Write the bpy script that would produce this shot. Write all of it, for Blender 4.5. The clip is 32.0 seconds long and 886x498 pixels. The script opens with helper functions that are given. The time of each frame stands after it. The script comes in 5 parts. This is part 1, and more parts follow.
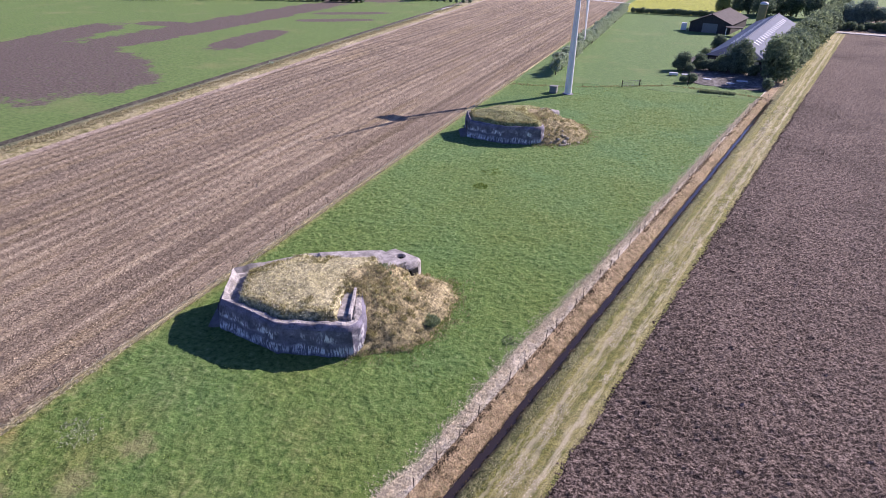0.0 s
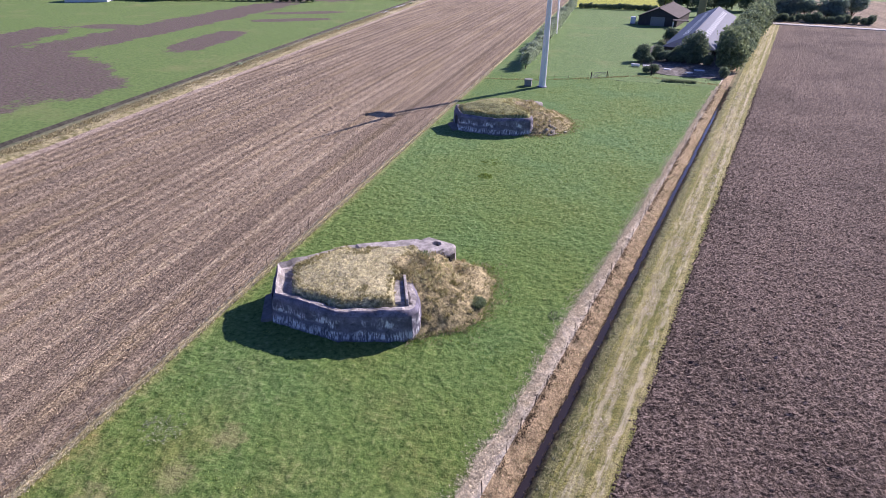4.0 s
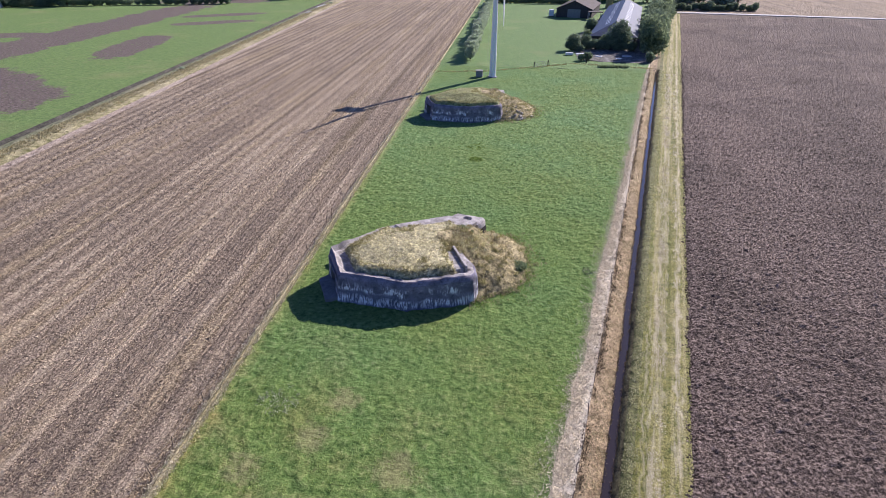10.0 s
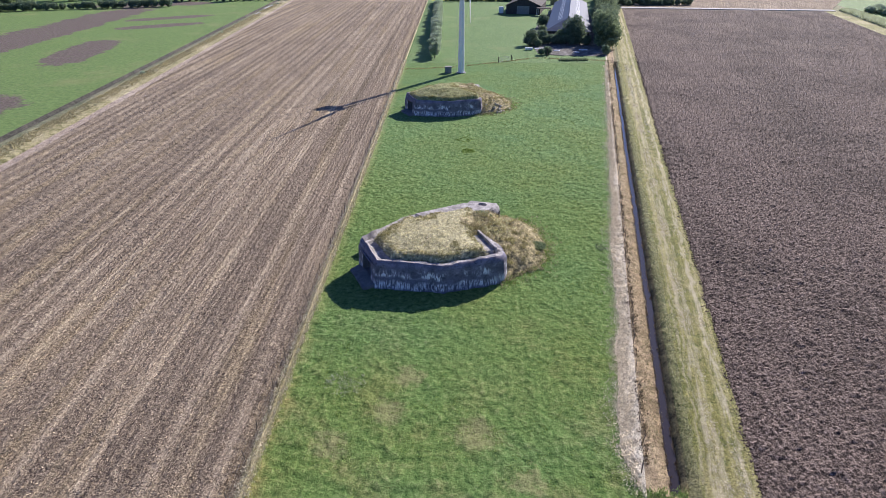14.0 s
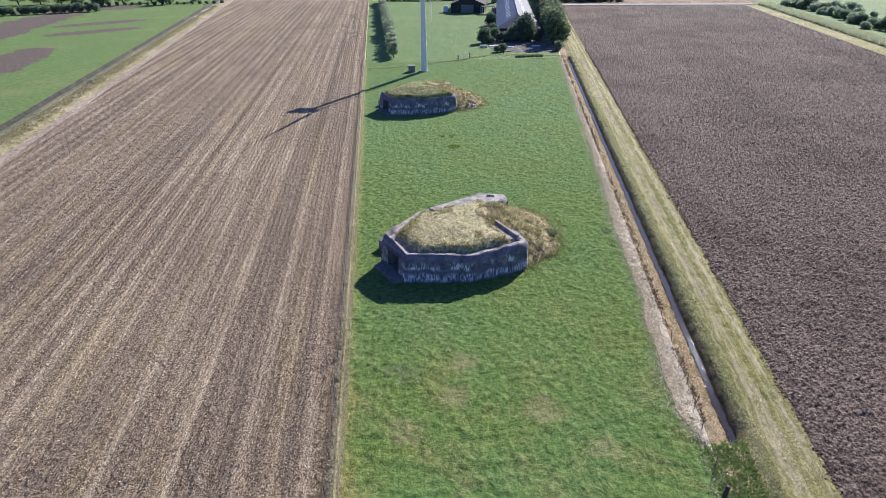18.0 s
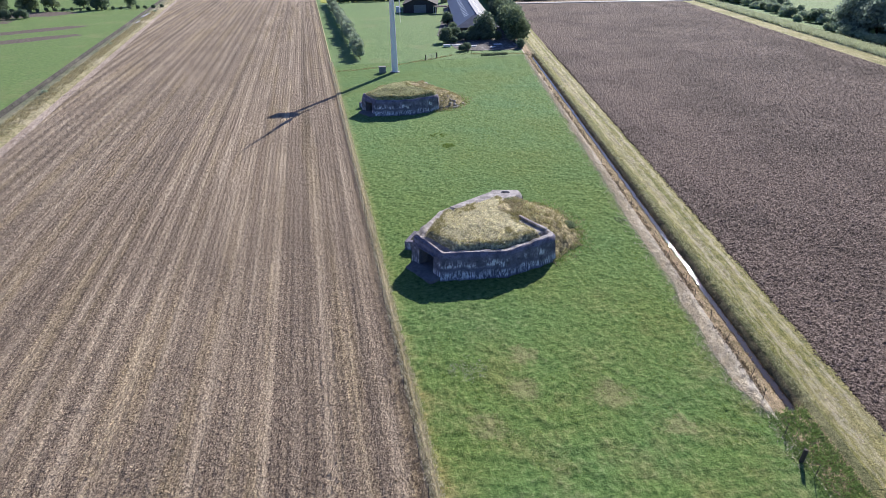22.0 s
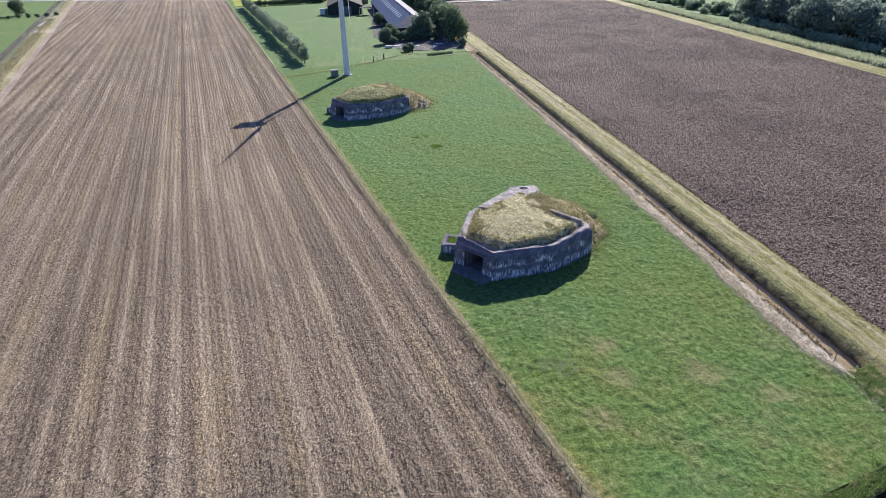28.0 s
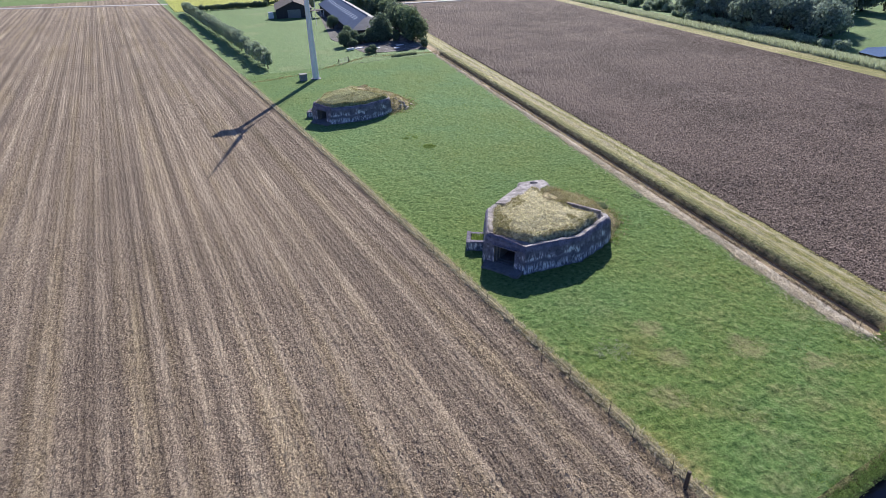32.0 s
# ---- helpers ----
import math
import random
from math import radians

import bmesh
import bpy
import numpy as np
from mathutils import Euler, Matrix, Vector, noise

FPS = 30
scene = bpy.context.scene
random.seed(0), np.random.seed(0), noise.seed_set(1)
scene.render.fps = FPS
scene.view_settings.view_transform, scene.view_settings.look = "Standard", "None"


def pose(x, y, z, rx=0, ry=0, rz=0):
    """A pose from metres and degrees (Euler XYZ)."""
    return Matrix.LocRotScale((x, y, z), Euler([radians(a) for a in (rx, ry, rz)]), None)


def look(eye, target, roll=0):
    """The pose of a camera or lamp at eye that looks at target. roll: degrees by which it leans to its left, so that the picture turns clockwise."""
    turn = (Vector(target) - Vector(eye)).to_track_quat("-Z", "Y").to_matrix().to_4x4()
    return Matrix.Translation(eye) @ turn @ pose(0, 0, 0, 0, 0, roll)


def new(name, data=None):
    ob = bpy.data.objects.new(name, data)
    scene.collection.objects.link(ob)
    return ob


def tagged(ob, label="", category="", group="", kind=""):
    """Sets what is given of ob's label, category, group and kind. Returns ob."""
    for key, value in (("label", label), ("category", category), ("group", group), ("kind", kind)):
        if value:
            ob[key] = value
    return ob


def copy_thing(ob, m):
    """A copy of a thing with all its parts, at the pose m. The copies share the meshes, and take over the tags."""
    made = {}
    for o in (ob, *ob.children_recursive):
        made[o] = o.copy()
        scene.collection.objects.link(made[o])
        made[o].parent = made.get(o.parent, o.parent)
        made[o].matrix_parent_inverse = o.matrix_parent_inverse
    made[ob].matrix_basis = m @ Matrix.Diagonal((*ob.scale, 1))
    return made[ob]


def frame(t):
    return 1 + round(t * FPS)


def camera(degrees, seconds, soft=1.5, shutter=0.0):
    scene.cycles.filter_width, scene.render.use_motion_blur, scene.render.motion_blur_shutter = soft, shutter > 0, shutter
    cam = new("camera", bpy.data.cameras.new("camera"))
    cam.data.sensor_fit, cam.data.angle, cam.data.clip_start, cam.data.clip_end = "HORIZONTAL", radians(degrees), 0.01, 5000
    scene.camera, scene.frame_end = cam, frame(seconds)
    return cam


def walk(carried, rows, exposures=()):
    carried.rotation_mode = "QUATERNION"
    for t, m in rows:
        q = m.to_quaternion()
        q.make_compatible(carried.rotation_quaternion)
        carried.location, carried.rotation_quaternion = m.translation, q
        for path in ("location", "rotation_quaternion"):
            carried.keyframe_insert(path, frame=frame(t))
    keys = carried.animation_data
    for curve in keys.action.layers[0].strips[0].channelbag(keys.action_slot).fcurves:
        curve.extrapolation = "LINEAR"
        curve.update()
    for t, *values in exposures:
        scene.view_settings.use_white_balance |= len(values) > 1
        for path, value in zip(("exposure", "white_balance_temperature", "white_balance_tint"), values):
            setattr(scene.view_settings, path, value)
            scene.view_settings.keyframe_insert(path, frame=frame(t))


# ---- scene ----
cam = camera(76.08, 32.0, soft=0.5)
# seconds, eye in metres, turn in degrees
PATH = [
    (0.0, -0.518, 0.093, 24.435, 61.306, -0.701, 22.689),
    (0.5, -1.270, -0.430, 24.421, 61.296, -0.684, 21.968),
    (1.0, -2.022, -0.940, 24.408, 61.286, -0.626, 21.338),
    (1.5, -2.745, -1.488, 24.395, 61.275, -0.638, 20.668),
    (2.0, -3.481, -2.004, 24.393, 61.265, -0.631, 19.827),
    (2.5, -4.213, -2.531, 24.374, 61.235, -0.583, 19.057),
    (3.0, -4.930, -3.063, 24.372, 61.235, -0.546, 18.276),
    (3.5, -5.661, -3.608, 24.365, 61.235, -0.538, 17.346),
    (4.0, -6.370, -4.144, 24.328, 61.235, -0.510, 16.706),
    (4.5, -7.081, -4.693, 24.309, 61.215, -0.473, 15.995),
    (6.5, -9.932, -6.774, 24.182, 61.255, -0.282, 12.754),
    (7.0, -10.651, -7.301, 24.192, 61.225, -0.265, 11.823),
    (7.5, -11.372, -7.841, 24.190, 61.225, -0.227, 10.883),
    (8.0, -12.107, -8.376, 24.177, 61.215, -0.199, 10.092),
    (8.5, -12.826, -8.903, 24.192, 61.205, -0.172, 9.382),
    (9.0, -13.589, -9.399, 24.201, 61.195, -0.114, 8.602),
    (9.5, -14.343, -9.904, 24.188, 61.215, -0.086, 7.791),
    (10.0, -15.117, -10.343, 24.198, 61.185, -0.069, 7.031),
    (10.5, -15.888, -10.806, 24.190, 61.185, -0.051, 6.331),
    (11.0, -16.674, -11.219, 24.194, 61.165, -0.014, 5.620),
    (11.5, -17.416, -11.619, 24.175, 61.155, 0.024, 4.850),
    (12.0, -18.193, -11.978, 24.173, 61.145, 0.072, 4.029),
    (12.5, -18.968, -12.312, 24.177, 61.124, 0.119, 3.199),
    (13.0, -19.788, -12.628, 24.181, 61.134, 0.137, 2.269),
    (13.5, -20.615, -12.928, 24.174, 61.144, 0.195, 1.478),
    (14.0, -21.440, -13.202, 24.177, 61.124, 0.202, 0.758),
    (14.5, -22.287, -13.454, 24.199, 61.114, 0.230, -0.033),
    (16.5, -25.650, -14.106, 24.180, 61.124, 0.370, -3.424),
    (17.0, -26.522, -14.195, 24.195, 61.094, 0.368, -4.335),
    (17.5, -27.374, -14.270, 24.193, 61.094, 0.376, -5.255),
    (18.0, -28.247, -14.297, 24.214, 61.084, 0.383, -6.165),
    (18.5, -29.139, -14.308, 24.230, 61.084, 0.421, -6.856),
    (19.0, -30.000, -14.275, 24.268, 61.064, 0.489, -7.486),
    (19.5, -30.874, -14.223, 24.283, 61.064, 0.496, -8.277),
    (20.0, -31.740, -14.148, 24.304, 61.064, 0.514, -9.247),
    (20.5, -32.609, -14.050, 24.297, 61.064, 0.551, -10.097),
    (21.0, -33.489, -13.913, 24.295, 61.054, 0.579, -10.858),
    (21.5, -34.364, -13.756, 24.293, 61.054, 0.607, -11.628),
    (22.0, -35.224, -13.561, 24.303, 61.044, 0.634, -12.458),
    (22.5, -36.070, -13.342, 24.307, 61.034, 0.662, -13.239),
    (23.0, -36.940, -13.108, 24.299, 61.034, 0.680, -13.999),
    (23.5, -37.771, -12.851, 24.303, 61.013, 0.717, -14.810),
    (24.0, -38.616, -12.557, 24.295, 61.013, 0.725, -15.530),
    (24.5, -39.440, -12.272, 24.288, 61.003, 0.752, -16.250),
    (25.0, -40.263, -11.957, 24.286, 61.003, 0.770, -17.101),
    (25.5, -41.070, -11.622, 24.301, 60.973, 0.808, -17.891),
    (27.5, -44.251, -10.294, 24.283, 60.973, 0.798, -21.403),
    (28.0, -45.048, -9.968, 24.281, 60.963, 0.836, -22.123),
    (28.5, -45.843, -9.647, 24.279, 60.973, 0.873, -22.844),
    (29.0, -46.658, -9.309, 24.277, 60.973, 0.921, -23.714),
    (29.5, -47.465, -8.974, 24.281, 60.963, 0.939, -24.654),
    (30.0, -48.252, -8.643, 24.285, 60.963, 0.966, -25.565),
    (30.5, -49.062, -8.316, 24.289, 60.973, 0.984, -26.445),
    (31.0, -49.859, -7.990, 24.293, 60.983, 1.032, -27.246),
    (31.5, -50.659, -7.658, 24.308, 60.963, 1.069, -27.886),
    (32.0, -51.467, -7.336, 24.301, 60.973, 1.147, -28.566),
]
walk(cam, [(t, pose(x, y, z, a, b, c)) for t, x, y, z, a, b, c in PATH], [(0.0, 0.36, 6560, 30), (4.0, 0.36, 6560, 29), (10.0, 0.35, 6560, 21), (20.0, 0.34, 6500, 13), (25.0, 0.34, 6500, 13), (30.0, 0.29, 6500, 13), (32.0, 0.29, 6500, 13)])

# ---- world, sun ----
SUN_EL, SUN_AZ = radians(31.2), radians(37.2)
world = bpy.data.worlds.new("world")
scene.world = world
world.use_nodes = True
wn = world.node_tree
sky = wn.nodes.new("ShaderNodeTexSky")
sky.sky_type = "NISHITA"
sky.sun_disc = False
sky.ozone_density = 7.0
sky.sun_elevation, sky.sun_rotation = SUN_EL, SUN_AZ
clear = wn.nodes.new("ShaderNodeMix")
clear.data_type, clear.blend_type = "RGBA", "MULTIPLY"
clear.inputs[0].default_value = 1.0
clear.inputs[7].default_value = (0.8, 0.93, 1.3, 1)
wn.links.new(sky.outputs[0], clear.inputs[6])
wn.links.new(clear.outputs[2], wn.nodes["Background"].inputs[0])
wn.nodes["Background"].inputs[1].default_value = 0.072
sun = new("sun", bpy.data.lights.new("sun", "SUN"))
sun.data.energy, sun.data.angle, sun.data.color = 5.4, radians(0.5), (1.0, 0.94, 0.86)
sun.matrix_world = look((math.sin(SUN_AZ) * 60, math.cos(SUN_AZ) * 60, 60 * math.tan(SUN_EL)), (0, 0, 0))

# ---- materials ----


def mat(name, base, rough=0.9, metal=0.0):
    m = bpy.data.materials.new(name)
    m.use_nodes = True
    b = m.node_tree.nodes["Principled BSDF"]
    b.inputs["Base Color"].default_value = (*base, 1)
    b.inputs["Roughness"].default_value = rough
    b.inputs["Metallic"].default_value = metal
    b.inputs["Specular IOR Level"].default_value = 0.25
    return m


class Nodes:
    """Short hand for one material's node tree."""

    def __init__(self, m):
        self.m, self.t = m, m.node_tree
        self.bsdf = self.t.nodes["Principled BSDF"]
        self.co = self.t.nodes.new("ShaderNodeTexCoord").outputs["Object"]

    def node(self, kind, **sets):
        n = self.t.nodes.new(kind)
        for k, v in sets.items():
            n.inputs[k.replace("_", " ")].default_value = v
        return n

    def link(self, a, b):
        self.t.links.new(a, b)

    def stretch(self, sx, sy, sz, turn=0.0):
        r = self.t.nodes.new("ShaderNodeMapping")
        r.inputs["Rotation"].default_value = (0, 0, turn)
        self.link(self.co, r.inputs["Vector"])
        n = self.t.nodes.new("ShaderNodeMapping")
        n.inputs["Scale"].default_value = (sx, sy, sz)
        self.link(r.outputs[0], n.inputs["Vector"])
        return n.outputs[0]

    def cells(self, scale, warp=0.0):
        """Distance to the middle of the nearest lump, with a random grey for each lump."""
        at = self.co
        if warp:
            w = self.node("ShaderNodeTexNoise", Scale=scale * 0.8, Detail=2.0)
            self.link(self.co, w.inputs["Vector"])
            mx = self.t.nodes.new("ShaderNodeMix")
            mx.data_type, mx.blend_type = "VECTOR", "MIX"
            mx.inputs[0].default_value = warp
            self.link(self.co, mx.inputs[4])
            ad = self.t.nodes.new("ShaderNodeVectorMath")
            ad.operation = "ADD"
            self.link(self.co, ad.inputs[0])
            self.link(w.outputs["Color"], ad.inputs[1])
            self.link(ad.outputs[0], mx.inputs[5])
            at = mx.outputs[1]
        v = self.node("ShaderNodeTexVoronoi", Scale=scale)
        self.link(at, v.inputs["Vector"])
        sep = self.t.nodes.new("ShaderNodeSeparateColor")
        self.link(v.outputs["Color"], sep.inputs[0])
        return v.outputs["Distance"], sep.outputs[0]

    def noise(self, scale, detail=4.0, rough=0.6, at=None):
        n = self.node("ShaderNodeTexNoise", Scale=scale, Detail=detail, Roughness=rough)
        self.link(at or self.co, n.inputs["Vector"])
        return n.outputs["Fac"]

    def ramp(self, fac, stops):
        n = self.t.nodes.new("ShaderNodeValToRGB")
        e = n.color_ramp.elements
        while len(e) < len(stops):
            e.new(0.5)
        for el, (p, c) in zip(e, stops):
            el.position = p
            el.color = (*c, 1) if len(c) == 3 else c
        self.link(fac, n.inputs[0])
        return n.outputs[0]

    def mask(self, fac, lo, hi):
        n = self.node("ShaderNodeMapRange", From_Min=lo, From_Max=hi)
        self.link(fac, n.inputs["Value"])
        return n.outputs[0]

    def math(self, op, a, b):
        n = self.t.nodes.new("ShaderNodeMath")
        n.operation = op
        for i, v in enumerate((a, b)):
            if isinstance(v, (int, float)):
                n.inputs[i].default_value = v
            else:
                self.link(v, n.inputs[i])
        return n.outputs[0]

    def mix(self, fac, a, b, kind="MIX"):
        n = self.t.nodes.new("ShaderNodeMix")
        n.data_type, n.blend_type = "RGBA", kind
        for sock, v in ((n.inputs[0], fac), (n.inputs[6], a), (n.inputs[7], b)):
            if isinstance(v, tuple):
                sock.default_value = (*v, 1)
            elif isinstance(v, (int, float)):
                sock.default_value = v
            else:
                self.link(v, sock)
        return n.outputs[2]

    def axis(self, k):
        n = self.t.nodes.new("ShaderNodeSeparateXYZ")
        self.link(self.co, n.inputs[0])
        return n.outputs[k]

    def color(self, c):
        self.link(c, self.bsdf.inputs["Base Color"])

    def bump(self, h, strength, dist):
        n = self.node("ShaderNodeBump", Strength=strength, Distance=dist)
        self.link(h, n.inputs["Height"])
        self.link(n.outputs[0], self.bsdf.inputs["Normal"])


def grass_mat(name, deep, mid, dry, dryness=0.5, fine=9.0, bump=0.12, rows=0.0, crisp=0.6):
    """Grass: broad dry areas, clumps, and fine blades; rows: mown stripes across the track's direction."""
    m = mat(name, mid, 0.85)
    n = Nodes(m)
    big = n.noise(0.07, 5, 0.6)
    clump = n.noise(1.4, 8, 0.78)
    blade = n.noise(fine, 6, 0.8)
    patch = n.noise(0.4, 6, 0.68)
    c = n.ramp(clump, [(0.42, deep), (0.52, mid), (0.63, tuple(v * 1.25 for v in mid))])
    c = n.mix(n.mask(big, 0.62 - 0.25 * dryness, 0.86 - 0.2 * dryness), c, dry)
    c = n.mix(n.math("MULTIPLY", n.mask(patch, 0.6 - 0.12 * dryness, 0.7), 0.6), c, dry)
    if rows:
        band = n.noise(1.0, 4, 0.6, n.stretch(rows, 0.035, 1, math.atan(0.222)))
        c = n.mix(n.math("MULTIPLY", n.mask(band, 0.52, 0.62), 0.4), c, tuple(v * 1.3 for v in dry))
        c = n.mix(n.math("MULTIPLY", n.mask(band, 0.46, 0.38), 0.6), c, deep)
    c = n.mix(1.0, c, n.ramp(blade, [(0.38, (1 - crisp,) * 3), (0.5, (0.97, 0.97, 0.97)), (0.62, (1 + crisp, 1 + crisp, 1 + 0.85 * crisp))]), "MULTIPLY")
    n.color(c)
    n.bump(n.math("ADD", blade, n.math("MULTIPLY", clump, 1.5)), 0.9, bump)
    return m




def pasture_mat():
    """Grazed pasture: tufts a hand or two wide, cooler and yellower lanes, worn yellow ground towards the near end, and
    distance haze in the far colour.
    """
    m = mat("pasture_grass", (0.13, 0.25, 0.04), 0.95)
    n = Nodes(m)
    n.bsdf.inputs["Specular IOR Level"].default_value = 0.12
    tuft = n.noise(2.7, 5, 0.66)
    fine = n.noise(11.0, 4, 0.7)
    lane = n.noise(0.09, 4, 0.55)
    c = n.ramp(tuft, [(0.33, (0.052, 0.107, 0.028)), (0.45, (0.106, 0.18, 0.051)), (0.55, (0.144, 0.226, 0.068)), (0.67, (0.212, 0.288, 0.104))])
    c = n.mix(n.math("MULTIPLY", n.mask(lane, 0.5, 0.64), 0.6), c, n.mix(1.0, c, (0.84, 0.97, 1.12), "MULTIPLY"))
    c = n.mix(n.math("MULTIPLY", n.mask(lane, 0.48, 0.36), 0.55), c, n.mix(1.0, c, (1.08, 0.96, 0.88), "MULTIPLY"))
    # farther pasture turned paler and bluer: distance haze put into the colour
    lush = n.mask(n.math("ADD", n.axis(1), n.math("MULTIPLY", n.math("SUBTRACT", n.noise(0.05, 4, 0.6), 0.5), 50.0)), 35.0, 70.0)
    c = n.mix(lush, c, n.mix(1.0, c, (1.12, 1.15, 1.38), "MULTIPLY"))
    patch = n.noise(0.33, 6, 0.66)
    near = n.mask(n.math("ADD", n.axis(1), n.math("MULTIPLY", n.math("SUBTRACT", n.noise(0.12, 3, 0.6), 0.5), 22.0)), 24.0, 9.0)
    worn = n.math("MULTIPLY", near, n.mask(patch, 0.47, 0.62))
    c = n.mix(n.math("MULTIPLY", worn, 0.75), c, n.mix(1.0, c, (1.5, 1.06, 1.35), "MULTIPLY"))
    c = n.mix(n.math("MULTIPLY", n.mask(n.noise(0.8, 5, 0.7), 0.63, 0.72), 0.3), c, (0.27, 0.28, 0.12))
    edge = n.math("ADD", n.axis(0), n.math("MULTIPLY", n.math("SUBTRACT", n.noise(0.7, 5, 0.7), 0.5), 2.0))
    c = n.mix(n.math("MULTIPLY", n.mask(edge, -30.6, -31.4), 0.75), c, n.mix(1.0, c, (1.75, 1.25, 1.5), "MULTIPLY"))
    bare = None
    for cx, cy, r in ((-20, 9.4, 1.5), (-25, 11, 1.3), (-24, 14, 1.1), (-17.5, 6.2, 1.0), (-28, 8.5, 1.2)):
        dx, dy = n.math("SUBTRACT", n.axis(0), cx), n.math("SUBTRACT", n.axis(1), cy)
        d = n.math("SQRT", n.math("ADD", n.math("MULTIPLY", dx, dx), n.math("MULTIPLY", dy, dy)), 0)
        spot = n.mask(n.math("ADD", d, n.math("MULTIPLY", n.math("SUBTRACT", n.noise(1.1, 6, 0.75), 0.5), 4.0)), r, r * 0.4)
        bare = spot if bare is None else n.math("MAXIMUM", bare, spot)
    c = n.mix(n.math("MULTIPLY", bare, 0.6), c, (0.27, 0.255, 0.13))
    c = n.mix(1.0, c, n.ramp(fine, [(0.36, (0.82, 0.82, 0.8)), (0.5, (1, 1, 1)), (0.64, (1.16, 1.15, 1.12))]), "MULTIPLY")
    n.color(c)
    n.bump(n.math("ADD", fine, n.math("MULTIPLY", tuft, 4.0)), 0.55, 0.08)
    return m


PASTURE = pasture_mat()
PADDOCK = grass_mat("paddock_grass", (0.108, 0.198, 0.066), (0.146, 0.25, 0.088), (0.23, 0.28, 0.12), 0.25, crisp=0.45)
TRACK = grass_mat("track_grass", (0.14, 0.16, 0.045), (0.255, 0.245, 0.08), (0.44, 0.385, 0.21), 0.55, rows=2.0)


def wheel_lines(m, lines):
    """Pale worn lines along the track: (metres from the ditch, half width, strength)."""
    n = Nodes(m)
    c = n.bsdf.inputs["Base Color"].links[0].from_socket
    d = n.math("ADD", n.math("SUBTRACT", n.axis(0), n.math("MULTIPLY", n.axis(1), 0.227)), 11.7)
    d = n.math("ADD", d, n.math("MULTIPLY", n.math("SUBTRACT", n.noise(0.5, 5, 0.65), 0.5), 1.3))
    gaps = n.mask(n.noise(1.0, 5, 0.75, n.stretch(3.0, 0.22, 1, math.atan(0.227))), 0.42, 0.56)
    for at, half, strength in lines:
        off = n.math("ABSOLUTE", n.math("SUBTRACT", d, at), 0)
        c = n.mix(n.math("MULTIPLY", n.math("MULTIPLY", n.mask(off, half, half * 0.4), gaps), strength), c, (0.58, 0.52, 0.36))
    n.color(c)


wheel_lines(TRACK, ((3.75, 0.3, 0.85), (2.75, 0.22, 0.55), (2.3, 0.3, 0.7), (1.8, 0.14, 0.45)))
VERGE = grass_mat("dry_verge", (0.17, 0.15, 0.075), (0.34, 0.3, 0.17), (0.5, 0.44, 0.29), 0.5)
# olive earth, darker than the brown slope for its shade away from the sun
SHADEBANK = grass_mat("shaded_ditch_side", (0.1, 0.085, 0.045), (0.21, 0.185, 0.09), (0.36, 0.31, 0.17), 0.4)
BROWNBANK = grass_mat("brown_bank", (0.21, 0.155, 0.09), (0.39, 0.295, 0.185), (0.52, 0.42, 0.29), 0.4)
REEDSTRIP = grass_mat("reed_cuttings", (0.46, 0.41, 0.32), (0.66, 0.59, 0.47), (0.76, 0.7, 0.59), 0.5, 9.0, 0.06, crisp=0.35)
GREENBANK = grass_mat("green_bank", (0.08, 0.095, 0.035), (0.17, 0.175, 0.078), (0.33, 0.3, 0.17), 0.4)
MOUND = grass_mat("mound_turf", (0.14, 0.125, 0.055), (0.345, 0.295, 0.165), (0.54, 0.46, 0.29), 0.55, 4.0)
ROOFTURF = grass_mat("roof_turf", (0.22, 0.205, 0.09), (0.47, 0.435, 0.245), (0.7, 0.655, 0.46), 0.7, 4.0)
NEARBANK = grass_mat("olive_bank", (0.1, 0.11, 0.04), (0.22, 0.21, 0.09), (0.36, 0.33, 0.19), 0.4)
DITCHMUD = grass_mat("ditch_mud", (0.035, 0.035, 0.03), (0.07, 0.068, 0.06), (0.15, 0.14, 0.115), 0.3)
GREYBANK = grass_mat("grey_bank", (0.1, 0.125, 0.06), (0.2, 0.21, 0.13), (0.34, 0.31, 0.22), 0.45)
STRIP = grass_mat("tall_strip", (0.15, 0.15, 0.06), (0.33, 0.3, 0.175), (0.52, 0.46, 0.33), 0.5)
HEADLAND = grass_mat("headland_earth", (0.28, 0.22, 0.175), (0.44, 0.36, 0.295), (0.56, 0.47, 0.39), 0.5)
DOMETURF = grass_mat("dome_turf", (0.17, 0.185, 0.068), (0.33, 0.345, 0.165), (0.52, 0.5, 0.3), 0.5, 5.0)


